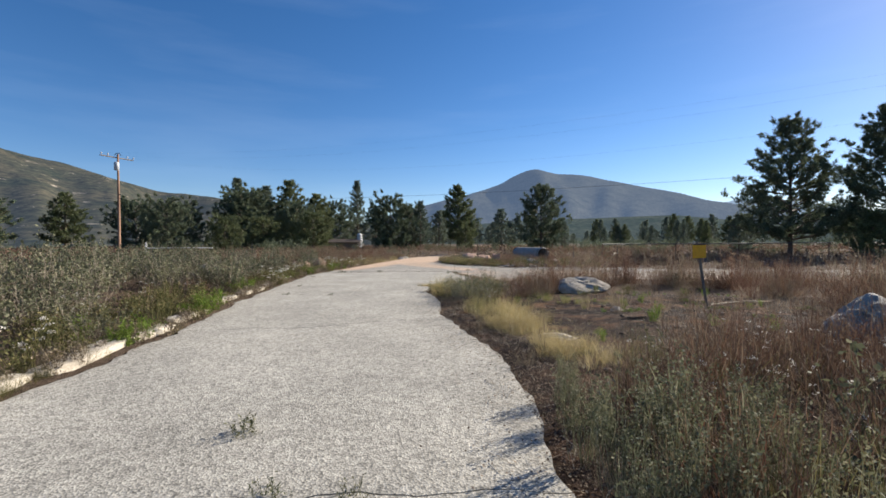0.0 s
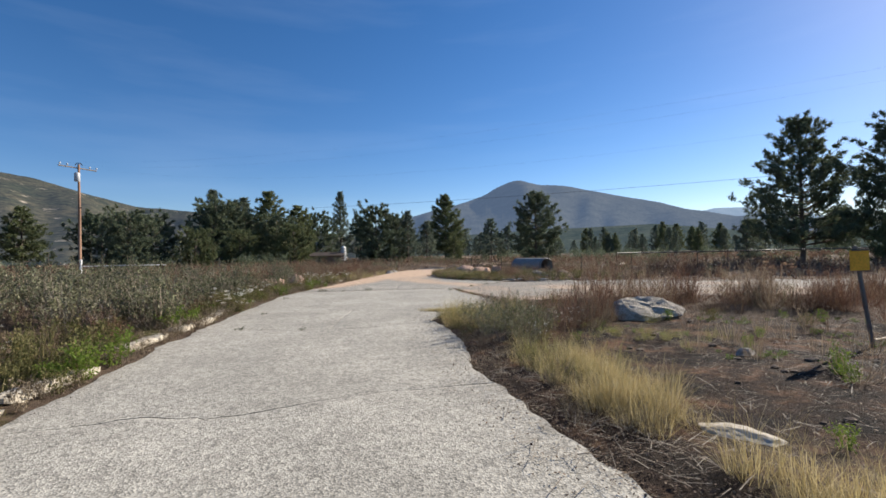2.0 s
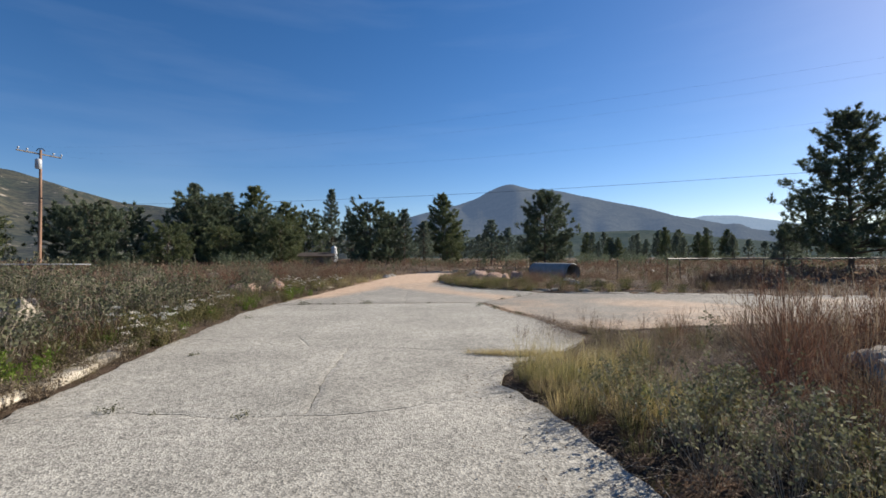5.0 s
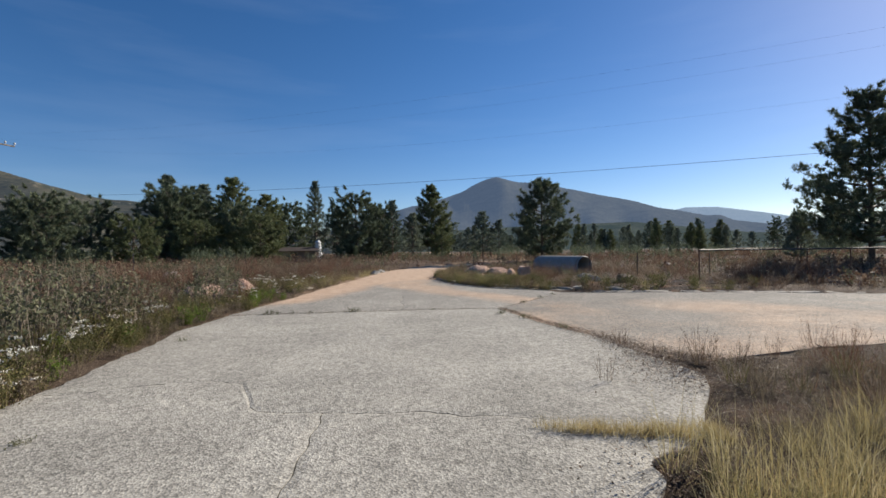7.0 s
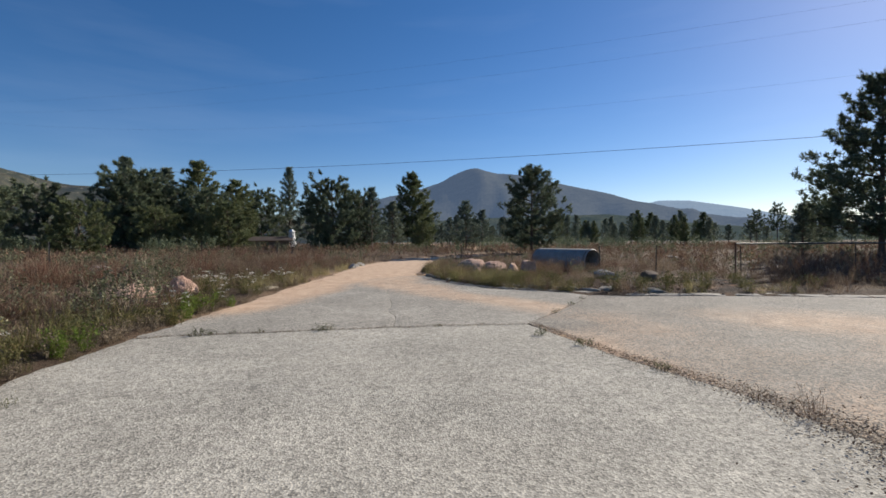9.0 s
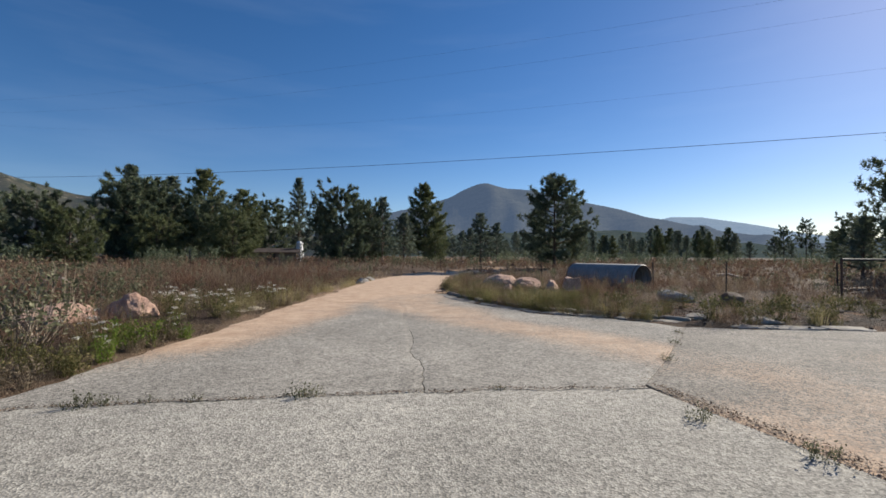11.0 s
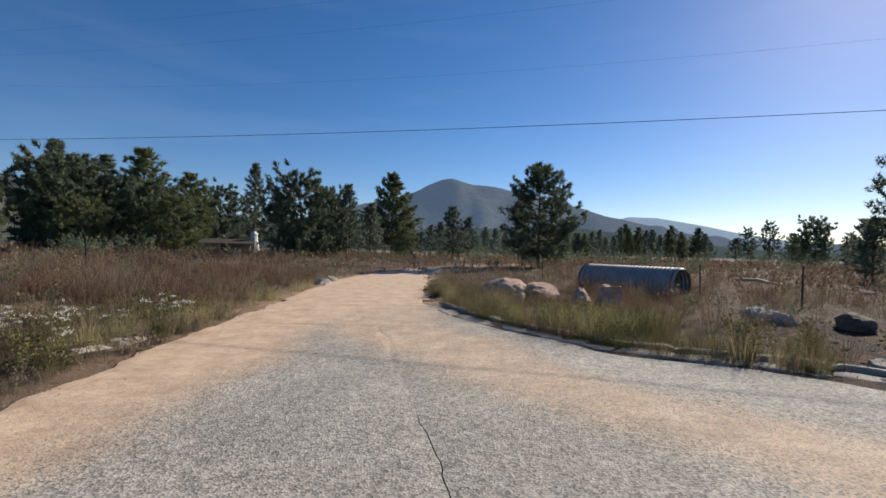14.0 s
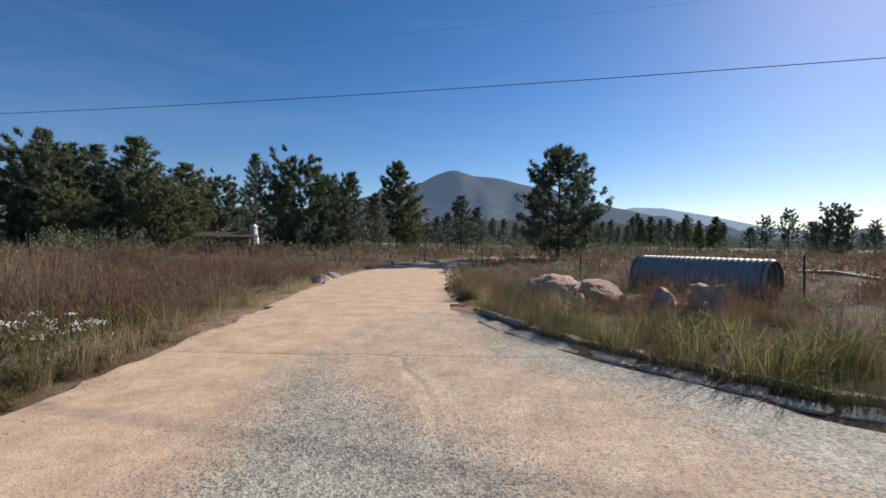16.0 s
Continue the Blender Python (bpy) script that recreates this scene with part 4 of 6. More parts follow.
# ---- posts, sign, rails ----
def t_post(x, y, h, lean=0.0):
    z = float(ground_z(x, y)) - 0.1
    ob = thing("fence_post", "rusty dark steel fence post in dry brush", "post", group="fence posts", at=pose(x, y, z, lean, lean * 0.6, x * 40))
    bm = box(0.045, 0.008, h, 0.002, (0, 0, h / 2))
    bm2 = box(0.008, 0.04, h, 0.002, (0, 0.022, h / 2))
    part("flange", from_bm("flange", bm, M_DARKMETAL), ob)
    part("web", from_bm("web", bm2, M_DARKMETAL), ob)


for x, y, h, l in ((10.5, 33.4, 1.35, 1), (8.75, 35.3, 1.3, -1), (13.2, 31.6, 1.3, 1), (16.4, 29.6, 1.5, 0), (6.5, 42.5, 1.2, 2), (4.6, 50, 1.2, 0), (2.6, 58, 1.2, 0), (-11.8, 41.4, 1.45, 2), (-14.0, 33.0, 1.4, 1), (-9.6, 50, 1.3, 1), (-7.5, 58, 1.3, 0)):
    t_post(x, y, h, l)


def pipe_gate():
    ob = thing("pipe_gate", "long rusty pipe barrier on steel posts", "gate", at=pose(11.5, 30.0, 0, 0, 0, math.degrees(math.atan2(-0.84, 6.55))))
    V, F = tube([(0, 0, 1.36), (7, 0, 1.34), (14.5, 0, 1.37)], [0.035] * 3, 10)
    part("rail", make_mesh("rail", V, tri(F), M_DARKMETAL, True), ob)
    for x in (0.02, 6.6, 14.4):
        V, F = tube([(x, 0, -0.1), (x, 0, 1.38), (x, 0, 1.40)], [0.032, 0.032, 0.015], 10)
        part("post", make_mesh("post", V, tri(F), M_RUST, True), ob, "rusty steel post")


pipe_gate()


def marker_sign():
    ob = thing("marker_sign", "faded yellow square sign on a leaning wooden post", "sign", at=pose(6.28, 9.25, float(ground_z(6.28, 9.25)) - 0.08, 0, -9, 0))
    part("post", from_bm("post", box(0.05, 0.045, 1.65, 0.008, (0, 0, 0.82)), M_ARM), ob, "grey weathered wooden post")
    plate = part("plate", from_bm("plate", box(0.31, 0.012, 0.31, 0.004, (0, -0.04, 1.42), Matrix.Rotation(radians(8), 4, "Y")), M_YELLOW), ob)
    part("top_clip", from_bm("top_clip", box(0.28, 0.02, 0.03, 0.004, (0.03, -0.045, 1.575), Matrix.Rotation(radians(8), 4, "Y")), M_DARKMETAL), ob, "black strip along the top")


marker_sign()


def white_rail():
    z = float(ground_z(-15.2, 22.6))
    ob = thing("pipe_rail", "white painted post with a grey pipe rail", "rail", at=pose(-15.2, 22.6, z, 0, 0, 14))
    V, F = tube([(0, 0, -0.1), (0, 0, 1.25), (0, 0, 1.28)], [0.045, 0.045, 0.02], 10)
    part("post", make_mesh("post", V, tri(F), M_WHITE, True), ob, "white painted pipe post")
    V, F = tube([(0, 0, 0.98), (1.5, 0, 0.98), (3.2, 0, 0.96)], [0.02] * 3, 8)
    part("rail", make_mesh("rail", V, tri(F), M_CERAMIC, True), ob)


white_rail()


def house():
    x, y = -22.5, 95.0
    ob = thing("house", "low tan house with a shallow brown roof under pines", "house", at=pose(x, y, float(ground_z(x, y)), 0, 0, 8))
    part("wall", from_bm("wall", box(10.5, 6, 1.7, 0.02, (0, 0, 0.85)), M_WALL), ob)
    bm = bmesh.new()
    vs = [bm.verts.new(c) for c in ((-5.8, -3.6, 1.6), (5.8, -3.6, 1.6), (5.8, 3.6, 1.6), (-5.8, 3.6, 1.6), (-5.8, 0, 2.3), (5.8, 0, 2.3))]
    for f in ((0, 1, 5, 4), (2, 3, 4, 5), (1, 2, 5), (3, 0, 4), (3, 2, 1, 0)):
        bm.faces.new([vs[i] for i in f])
    part("roof", from_bm("roof", bm, M_ROOF), ob, "low brown gabled roof")
    for px in (-3, 1.5):
        w = part("window", from_bm("window", box(1.2, 0.08, 0.9, 0.01, (px, -3.02, 0.9)), M_DARKMETAL), ob)


house()


def white_tower():
    x, y = -16.9, 95.5
    ob = thing("white_pillar", "white tapered masonry pillar with a cap", "pillar", at=pose(x, y, float(ground_z(x, y)), 0, 0, 20))
    V, F = tube([(0, 0, 0), (0, 0, 1.3), (0, 0, 2.3), (0, 0, 2.9)], [0.85, 0.7, 0.55, 0.5], 8)
    part("shaft", make_mesh("shaft", V, tri(F), M_WHITE), ob)
    V, F = tube([(0, 0, 2.9), (0, 0, 3.0), (0, 0, 3.4)], [0.62, 0.62, 0.2], 8)
    part("cap", make_mesh("cap", V, tri(F), M_WHITE), ob)


white_tower()
V, F = tube([(15.3, 38.0, 0.35), (16.5, 40.5, 0.42), (18.1, 43.4, 0.30)], [0.06, 0.085, 0.07], 8)
thing("fallen_log", "bleached fallen log lying in brown brush", "log", make_mesh("fallen_log", V, tri(F), M_TWIG, True))
V, F = tube([(6.4, 9.35, 0.06), (7.3, 9.55, 0.10), (8.2, 9.9, 0.05)], [0.02, 0.022, 0.012], 6)
thing("dead_stick", "bleached dead stick on bare soil", "stick", make_mesh("dead_stick", V, tri(F), M_TWIG, True))


# ---- low plants ----
def blades(r, base, az, lean, bend, length, width):
    """Tapered bent blades from arrays: places and triangles."""
    base, az, lean, bend, length, width = (np.asarray(v, float) for v in (base, az, lean, bend, length, width))
    out = np.column_stack([np.cos(az), np.sin(az), np.zeros(len(az))])
    up = np.array([0, 0, 1.0])
    d0 = out * np.sin(lean)[:, None] + up * np.cos(lean)[:, None]
    d1 = out * np.sin(lean + bend)[:, None] + up * np.cos(lean + bend)[:, None]
    p1 = base + d0 * (length * 0.5)[:, None]
    p2 = p1 + d1 * (length * 0.5)[:, None]
    w = r.uniform(0, 2 * math.pi, len(az))
    side = np.column_stack([np.cos(w), np.sin(w), np.zeros(len(az))]) * (width / 2)[:, None]
    V = np.stack([base - side, base + side, p1 - side * 0.8, p1 + side * 0.8, p2], 1).reshape(-1, 3)
    i = np.arange(len(az))[:, None] * 5
    return V, np.concatenate([i + [0, 1, 3], i + [0, 3, 2], i + [2, 3, 4]]), p2, p1


def tuft(seed, n, h, spread, width, lean=0.55, bend=0.7):
    r = np.random.default_rng(seed)
    a = r.uniform(0, 2 * math.pi, n)
    q = np.sqrt(r.random(n)) * spread
    base = np.column_stack([q * np.cos(a), q * np.sin(a), np.zeros(n)])
    az = a + r.normal(0, 0.7, n)
    V, F, _, _ = blades(r, base, az, np.abs(r.normal(0, lean * 0.6, n)), r.uniform(0, bend, n), h * r.uniform(0.5, 1.1, n), width * r.uniform(0.6, 1.2, n))
    return V, F


def flecks(r, P, size, long=1.0, up=0.3):
    """Small diamond leaves or florets at given places."""
    n = len(P)
    d = r.normal(0, 1, (n, 3)) + np.array([0, 0, up])
    d /= np.linalg.norm(d, axis=1, keepdims=True)
    s = np.cross(d, r.normal(0, 1, (n, 3)))
    s /= np.linalg.norm(s, axis=1, keepdims=True) + 1e-9
    z = (size * r.uniform(0.6, 1.3, n))[:, None]
    V = np.stack([P, P + d * z * long * 0.5 + s * z * 0.28, P + d * z * long, P + d * z * long * 0.5 - s * z * 0.28], 1).reshape(-1, 3)
    i = np.arange(n)[:, None] * 4
    return V, np.concatenate([i + [0, 1, 2], i + [0, 2, 3]])


def bush(seed, stems, h, spread, twigs, fleck, fleck_n, stem_w=0.006, lean=0.75):
    """A shrub: stems from one foot, twigs off their tops, flecks (leaves or seed heads) along them."""
    r = np.random.default_rng(seed)
    a = r.uniform(0, 2 * math.pi, stems)
    base = np.column_stack([np.cos(a), np.sin(a), np.zeros(stems)]) * (r.random(stems) * spread * 0.35)[:, None]
    ln = h * r.uniform(0.55, 1.0, stems)
    V1, F1, top, mid = blades(r, base, a, np.abs(r.normal(0.1, lean * 0.5, stems)), r.uniform(-0.15, 0.45, stems), ln, np.full(stems, stem_w * 1.5))
    src = np.repeat(np.arange(stems), twigs)
    f = r.uniform(0.1, 1.0, len(src))[:, None]
    tb = mid[src] * (1 - f) + top[src] * f
    V2, F2, top2, mid2 = blades(r, tb, r.uniform(0, 2 * math.pi, len(src)), r.uniform(0.1, 0.9, len(src)), r.uniform(-0.5, 0.3, len(src)), h * r.uniform(0.16, 0.42, len(src)), np.full(len(src), stem_w))
    pick = r.integers(0, len(src), fleck_n)
    g = r.random(fleck_n)[:, None]
    P = mid2[pick] * (1 - g) + top2[pick] * g
    low = r.random(fleck_n) < 0.38
    st = r.integers(0, stems, fleck_n)
    P[low] = (base[st] * (1 - g) + mid[st] * g)[low]
    LV, LF = flecks(r, P + r.normal(0, 0.016, (fleck_n, 3)), fleck)
    return joined([(V1, F1), (V2, F2)]), (LV, LF), top2


def scatter(name, label, category, protos, spots, material, seed, size=(0.75, 1.25), flat=1.0):
    """Many copies of a few small plants as one object. spots: x, y and size of each."""
    r = np.random.default_rng(seed)
    out = []
    spots = np.asarray(spots, float)
    which = r.integers(0, len(protos), len(spots))
    for k, (V, F) in enumerate(protos):
        S = spots[which == k]
        if not len(S):
            continue
        a = r.uniform(0, 2 * math.pi, len(S))
        s = S[:, 2] * r.uniform(*size, len(S))
        tall = s * r.uniform(0.8, 1.15, len(S)) * flat
        x = (V[None, :, 0] * np.cos(a)[:, None] - V[None, :, 1] * np.sin(a)[:, None]) * s[:, None] + S[:, 0, None]
        yv = (V[None, :, 0] * np.sin(a)[:, None] + V[None, :, 1] * np.cos(a)[:, None]) * s[:, None] + S[:, 1, None]
        z = V[None, :, 2] * tall[:, None] + (ground_z(S[:, 0], S[:, 1]) - 0.012)[:, None]
        W = np.stack([x, yv, z], -1).reshape(-1, 3)
        G = (F[None] + (np.arange(len(S)) * len(V))[:, None, None]).reshape(-1, 3)
        out.append((W, G))
    return thing(name, label, category, make_mesh(name, *joined(out), material), kind="stuff")


def field(r, x0, x1, y0, y1, per_m2, keep):
    """Random spots of a field, kept by a chance that depends on the place, never on pavement."""
    n = int((x1 - x0) * (y1 - y0) * per_m2)
    x, y = r.uniform(x0, x1, n), r.uniform(y0, y1, n)
    p = keep(x, y) * ~paved(x, y, 0.05)
    ok = r.random(n) < p
    return x[ok], y[ok]


def left_of(x, y):
    return left_edge(np.minimum(y, 60)) - x


def right_of(x, y):
    return np.where((y > 16) & (y < 26.5) & (x > 0.75), np.maximum(pad_south(x) - y, y - pad_north(x)), x - right_edge(np.minimum(y, 60)))


def clump(x, y, s, k, lo=-0.2, hi=0.5):
    return smooth(lo, hi, wave(x, y, s, k))


def bare(x, y):
    """The scraped patch of bare soil beside the road."""
    u, v = np.abs((x - 4.9 - 0.25 * (y - 9)) / 3.5), np.abs((y - 8.9 - 0.12 * (x - 4.9)) / 3.5)
    return smooth(1.12, 0.9, (u ** 3 + v ** 3) ** (1 / 3) + 0.10 * wave(x, y, 0.8, 6))


def bare_left(x, y):
    """The worn earth round the pink boulder beside the road."""
    return smooth(1.1, 0.8, np.hypot((x + 7.7) / 1.75, (y - 27.3) / 2.0) + 0.10 * wave(x, y, 0.7, 3))


def bare_corner(x, y):
    """The scraped earth behind the kerb of the side road."""
    return smooth(1.1, 0.8, np.hypot((x - 8.6) / 4.6, (y - 28.6) / 2.7) + 0.12 * wave(x, y, 0.9, 5))


def flat_flecks(r, x, y, z, size):
    """Bits of leaf and bark lying on the ground."""
    n = len(x)
    a, tilt = r.uniform(0, 2 * math.pi, n), r.normal(0, 0.3, n)
    d = np.column_stack([np.cos(a), np.sin(a), tilt]) * (size * r.uniform(0.5, 1.4, n))[:, None]
    s = np.column_stack([-np.sin(a), np.cos(a), r.normal(0, 0.3, n)]) * (size * r.uniform(0.15, 0.4, n))[:, None]
    P = np.column_stack([x, y, z + np.abs(tilt) * size * 0.8])
    V = np.stack([P - d / 2, P + s, P + d / 2, P - s], 1).reshape(-1, 3)
    i = np.arange(n)[:, None] * 4
    return V, np.concatenate([i + [0, 1, 2], i + [0, 2, 3]])


def mound(seed, stems, h, wide, twigs, fleck, fleck_n, stem_w=0.0035, upright=0.0):
    """A rounded shrub of many fine stems that end on an uneven dome, with short twigs and small flecks over its outside."""
    r = np.random.default_rng(seed)
    a = r.uniform(0, 2 * math.pi, stems)
    polar = np.arccos(r.uniform(0.12, 1.0, stems)) * (1 - upright)
    far = r.uniform(0.62, 1.0, stems) * (1 + 0.16 * np.sin(3 * a + seed) + 0.12 * np.sin(5 * a + 2 * seed))
    end = np.column_stack([wide * np.sin(polar) * np.cos(a), wide * np.sin(polar) * np.sin(a), h * np.cos(polar) + 0.06]) * far[:, None]
    base = np.column_stack([np.cos(a), np.sin(a), np.zeros(stems)]) * (r.random(stems) * wide * (0.22 + 0.5 * upright))[:, None]
    span = end - base * (1 - upright)
    length = np.linalg.norm(span, axis=1)
    lean = np.arccos(np.clip(span[:, 2] / length, -1, 1))
    V1, F1, top, mid = blades(r, base, a, lean * 1.12, -lean * 0.24, length, np.full(stems, stem_w * 1.4))
    src = np.repeat(np.arange(stems), twigs)
    f = r.uniform(0.0, 1.0, len(src))[:, None]
    tb = mid[src] * (1 - f) + top[src] * f
    tl = lean[src] * 0.7 + r.normal(0, 0.35, len(src))
    V2, F2, top2, mid2 = blades(r, tb, a[src] + r.normal(0, 0.8, len(src)), tl, r.uniform(-0.4, 0.3, len(src)), h * r.uniform(0.12, 0.32, len(src)), np.full(len(src), stem_w))
    pick = r.integers(0, len(src), fleck_n)
    g = r.random(fleck_n)[:, None]
    P = mid2[pick] * (1 - g) + top2[pick] * g
    return joined([(V1, F1), (V2, F2)]), flecks(r, P + r.normal(0, 0.012, (fleck_n, 3)), fleck), top2


r = np.random.default_rng(21)
brush_meshes, sage_meshes = [], []
for s in range(5):
    (V, F), leaf, tops = mound(100 + s, 120, 0.72, 0.62, 4, 0.017, 420, 0.0042)
    shade = (M_BRUSH, M_REDBRUSH, M_BRUSHGREY, M_BRUSH, M_REDBRUSH)[s]
    brush_meshes.append((make_mesh("dry_shrub", V, F, shade), make_mesh("seed_fluff", *leaf, M_BRUSHGREY if s % 2 else shade)))
for s in range(5):
    (V, F), leaf, tops = mound(200 + s, 46, 0.70, 0.55, 4, 0.040, 640, 0.005, 0.15)
    sage_meshes.append((make_mesh("grey_shrub", V, F, M_TWIG), make_mesh("foliage", *leaf, M_SAGE)))

first = {}


def put(name, label, category, meshes, child, x, y, s, turn, group, tall=1.0):
    key = (name, meshes[0].name)
    m = pose(x, y, float(ground_z(x, y)) - 0.02, 0, 0, turn) @ Matrix.Diagonal((s, s, s * tall, 1))
    if key not in first:
        ob = thing(name, label, category, meshes[0], group)
        if len(meshes) > 1:
            tagged(part(child, meshes[1], ob), kind="stuff")
        first[key] = ob
        ob.matrix_basis = m
    else:
        src = first[key]
        keep = src.matrix_basis.copy()
        src.matrix_basis = Matrix.Identity(4)
        copy_thing(src, m)
        src.matrix_basis = keep


# shrubs that stand out singly
x, y = field(r, -14, -4.5, 0, 26, 2.1, lambda x, y: (left_of(x, y) > 0.9) * smooth(0.7, 2.2, left_of(x, y)) * (0.35 + 0.65 * clump(x, y, 2.2, 3)) * (np.hypot(x + 8.8, y - 16.6) > 1.5) * np.where(y < 21, 1, 0.25))
for i in range(min(len(x), 240)):
    put("grey_shrub", "grey-olive leafy shrub among weeds", "shrub", sage_meshes[i % 5], "foliage", x[i], y[i], r.uniform(1.05, 1.9), r.uniform(0, 360), "grey shrubs by the road", r.uniform(0.8, 1.1))
x, y = field(r, 0.6, 16, -1, 16.5, 2.6, lambda x, y: (right_of(x, y) > 0.45) * ((right_of(x, y) > 1.9) | (y < 4.2)) * ((y < 5.2) | (x > 0.75 * y - 7.4)) * (1 - bare(x, y)) * smooth(0.4, 1.4, right_of(x, y)) * (0.3 + 0.7 * clump(x, y, 1.7, 8)))
for i in range(min(len(x), 150)):
    put("dry_shrub", "reddish brown dry buckwheat shrub", "shrub", brush_meshes[i % 5], "seed_fluff", x[i], y[i], r.uniform(0.75, 1.3), r.uniform(0, 360), "dry shrubs by the road", r.uniform(0.8, 1.15))

for i, (bx, by, s) in enumerate(((3.4, 13.5, 1.55), (4.1, 14.2, 1.8), (5.1, 14.0, 1.7), (5.0, 15.0, 1.75), (6.2, 14.6, 1.8), (5.9, 15.8, 1.4), (7.1, 15.3, 1.7), (8.2, 14.6, 1.7), (9.4, 15.4, 1.6), (2.75, 12.6, 1.25), (3.2, 12.2, 1.1), (2.5, 11.7, 0.9), (2.95, 11.75, 1.0),
                                 (2.1, 2.3, 1.1), (2.7, 3.3, 1.1), (3.5, 2.5, 1.2), (4.0, 3.6, 1.2), (3.1, 4.2, 0.9), (4.9, 3.3, 1.3), (5.3, 4.3, 1.2), (6.2, 3.5, 1.4), (7.3, 4.2, 1.7), (7.9, 5.6, 1.8), (7.4, 6.7, 1.6), (9.4, 5.6, 2.1), (8.6, 7.4, 1.9), (10.2, 7.6, 2.0), (10.6, 10.2, 2.0), (11.6, 8.8, 2.1), (1.7, 1.4, 1.0), (8.5, 6.4, 2.0), (4.4, 2.2, 1.3), (5.6, 2.4, 1.5), (6.9, 2.9, 1.6), (9.2, 9.0, 1.5), (9.8, 11.2, 1.6), (9.2, 12.6, 1.5), (7.9, 13.3, 1.3),
                                 (12.4, 29.0, 1.7), (13.3, 28.6, 1.8), (14.2, 28.4, 1.8), (15.1, 28.0, 1.7), (13.7, 29.4, 1.7), (6.3, 37.3, 1.0), (6.6, 38.5, 1.05), (7.3, 36.0, 1.0), (7.7, 35.2, 1.0), (6.8, 39.6, 1.1), (8.3, 34.8, 0.8), (6.9, 37.0, 0.95), (5.6, 36.5, 1.0), (5.9, 35.2, 0.95), (6.5, 35.6, 1.0), (5.2, 34.6, 0.8), (5.0, 36.2, 0.9), (9.6, 36.4, 0.9), (10.4, 35.2, 0.9), (11.5, 34.4, 1.0), (12.2, 36.0, 1.1), (10.8, 37.6, 1.0), (9.8, 33.6, 0.8), (13.4, 34.0, 1.0), (2.4, 14.6, 0.65), (2.9, 15.2, 0.7), (3.6, 16.2, 0.8))):
    put("dry_shrub", "large brown dry brush with a rounded crown", "shrub", brush_meshes[i % 5], "seed_fluff", bx, by, s, i * 71, "dry shrubs by the road", 0.95)
x, y = field(r, -14, -4.5, 0, 34, 0.9, lambda x, y: (left_of(x, y) > 1.0) * (1 - bare_left(x, y)) * (np.hypot(x + 8.8, y - 16.6) > 1.5) * clump(x, y, 1.9, 11))
for i in range(min(len(x), 100)):
    put("dry_shrub", "reddish brown dry buckwheat shrub", "shrub", brush_meshes[i % 5], "seed_fluff", x[i], y[i], r.uniform(0.8, 1.35), r.uniform(0, 360), "dry shrubs by the road", r.uniform(0.8, 1.15))

x, y = field(r, -13, -3.5, 29.5, 47, 1.2, lambda x, y: smooth(0.7, 1.2, left_of(x, y)) * (0.15 + 0.85 * clump(x, y, 1.3, 6, -0.3, 0.3)))
for i in range(min(len(x), 90)):
    put("dry_shrub", "brown dry brush beside the dirt road", "shrub", brush_meshes[i % 5], "seed_fluff", x[i], y[i], r.uniform(0.85, 1.35), r.uniform(0, 360), "dry shrubs by the road", r.uniform(0.8, 1.2))
upright_meshes = []
for s in range(3):
    (V, F), leaf, tops = mound(240 + s, 46, 0.62, 0.30, 6, 0.020, 1300, 0.0035, 0.55)
    upright_meshes.append((make_mesh("sage_bush", V, F, M_SAGE), make_mesh("foliage", *leaf, M_SAGE)))
for i, (bx, by, s) in enumerate(((1.10, 1.15, 0.85), (1.12, 2.2, 0.8), (1.2, 2.8, 0.7), (1.35, 3.4, 0.7), (1.20, 1.75, 1.0), (1.45, 1.25, 1.1), (1.62, 1.95, 1.15), (2.0, 1.45, 1.05), (1.75, 0.85, 1.0), (2.25, 2.1, 1.0), (2.5, 1.1, 1.1))):
    put("sage_bush", "upright grey-green sage bush at the road's edge", "shrub", upright_meshes[i % 3], "foliage", bx, by, s, i * 83, "sage bushes by the road")

# brown brush of the fields, near and far
near_brush = [joined([a, b]) for a, b, _ in (mound(300 + s, 28, 0.56, 0.52, 3, 0.026, 52, 0.0056, 0.06) for s in range(5))]
mid_brush = [joined([a, b]) for a, b, _ in (bush(320 + s, 6, 0.65, 0.8, 2, 0.14, 22, 0.022, 1.1) for s in range(4))]
far_brush = [joined([a, b]) for a, b, _ in (bush(340 + s, 5, 0.8, 1.4, 1, 0.28, 16, 0.06, 1.1) for s in range(4))]
dry_tufts = [tuft(360 + s, 84, 0.48, 0.12, 0.0027, 0.95, 1.75) for s in range(5)]
tall_tufts = [tuft(370 + s, 56, 0.72, 0.14, 0.0045, 0.5, 0.8) for s in range(5)]
coarse_tufts = [tuft(380 + s, 18, 0.55, 0.2, 0.022, 0.5, 0.8) for s in range(4)]
far_tufts = [tuft(390 + s, 10, 0.6, 0.6, 0.08, 0.6, 0.6) for s in range(4)]
leafy = []
for s in range(4):
    a, b, _ = bush(400 + s, 16, 0.40, 0.3, 4, 0.05, 190, 0.006, 0.6)
    leafy.append(joined([a, b]))


def spots(x, y, s):
    return np.column_stack([x, y, np.broadcast_to(s, x.shape)])


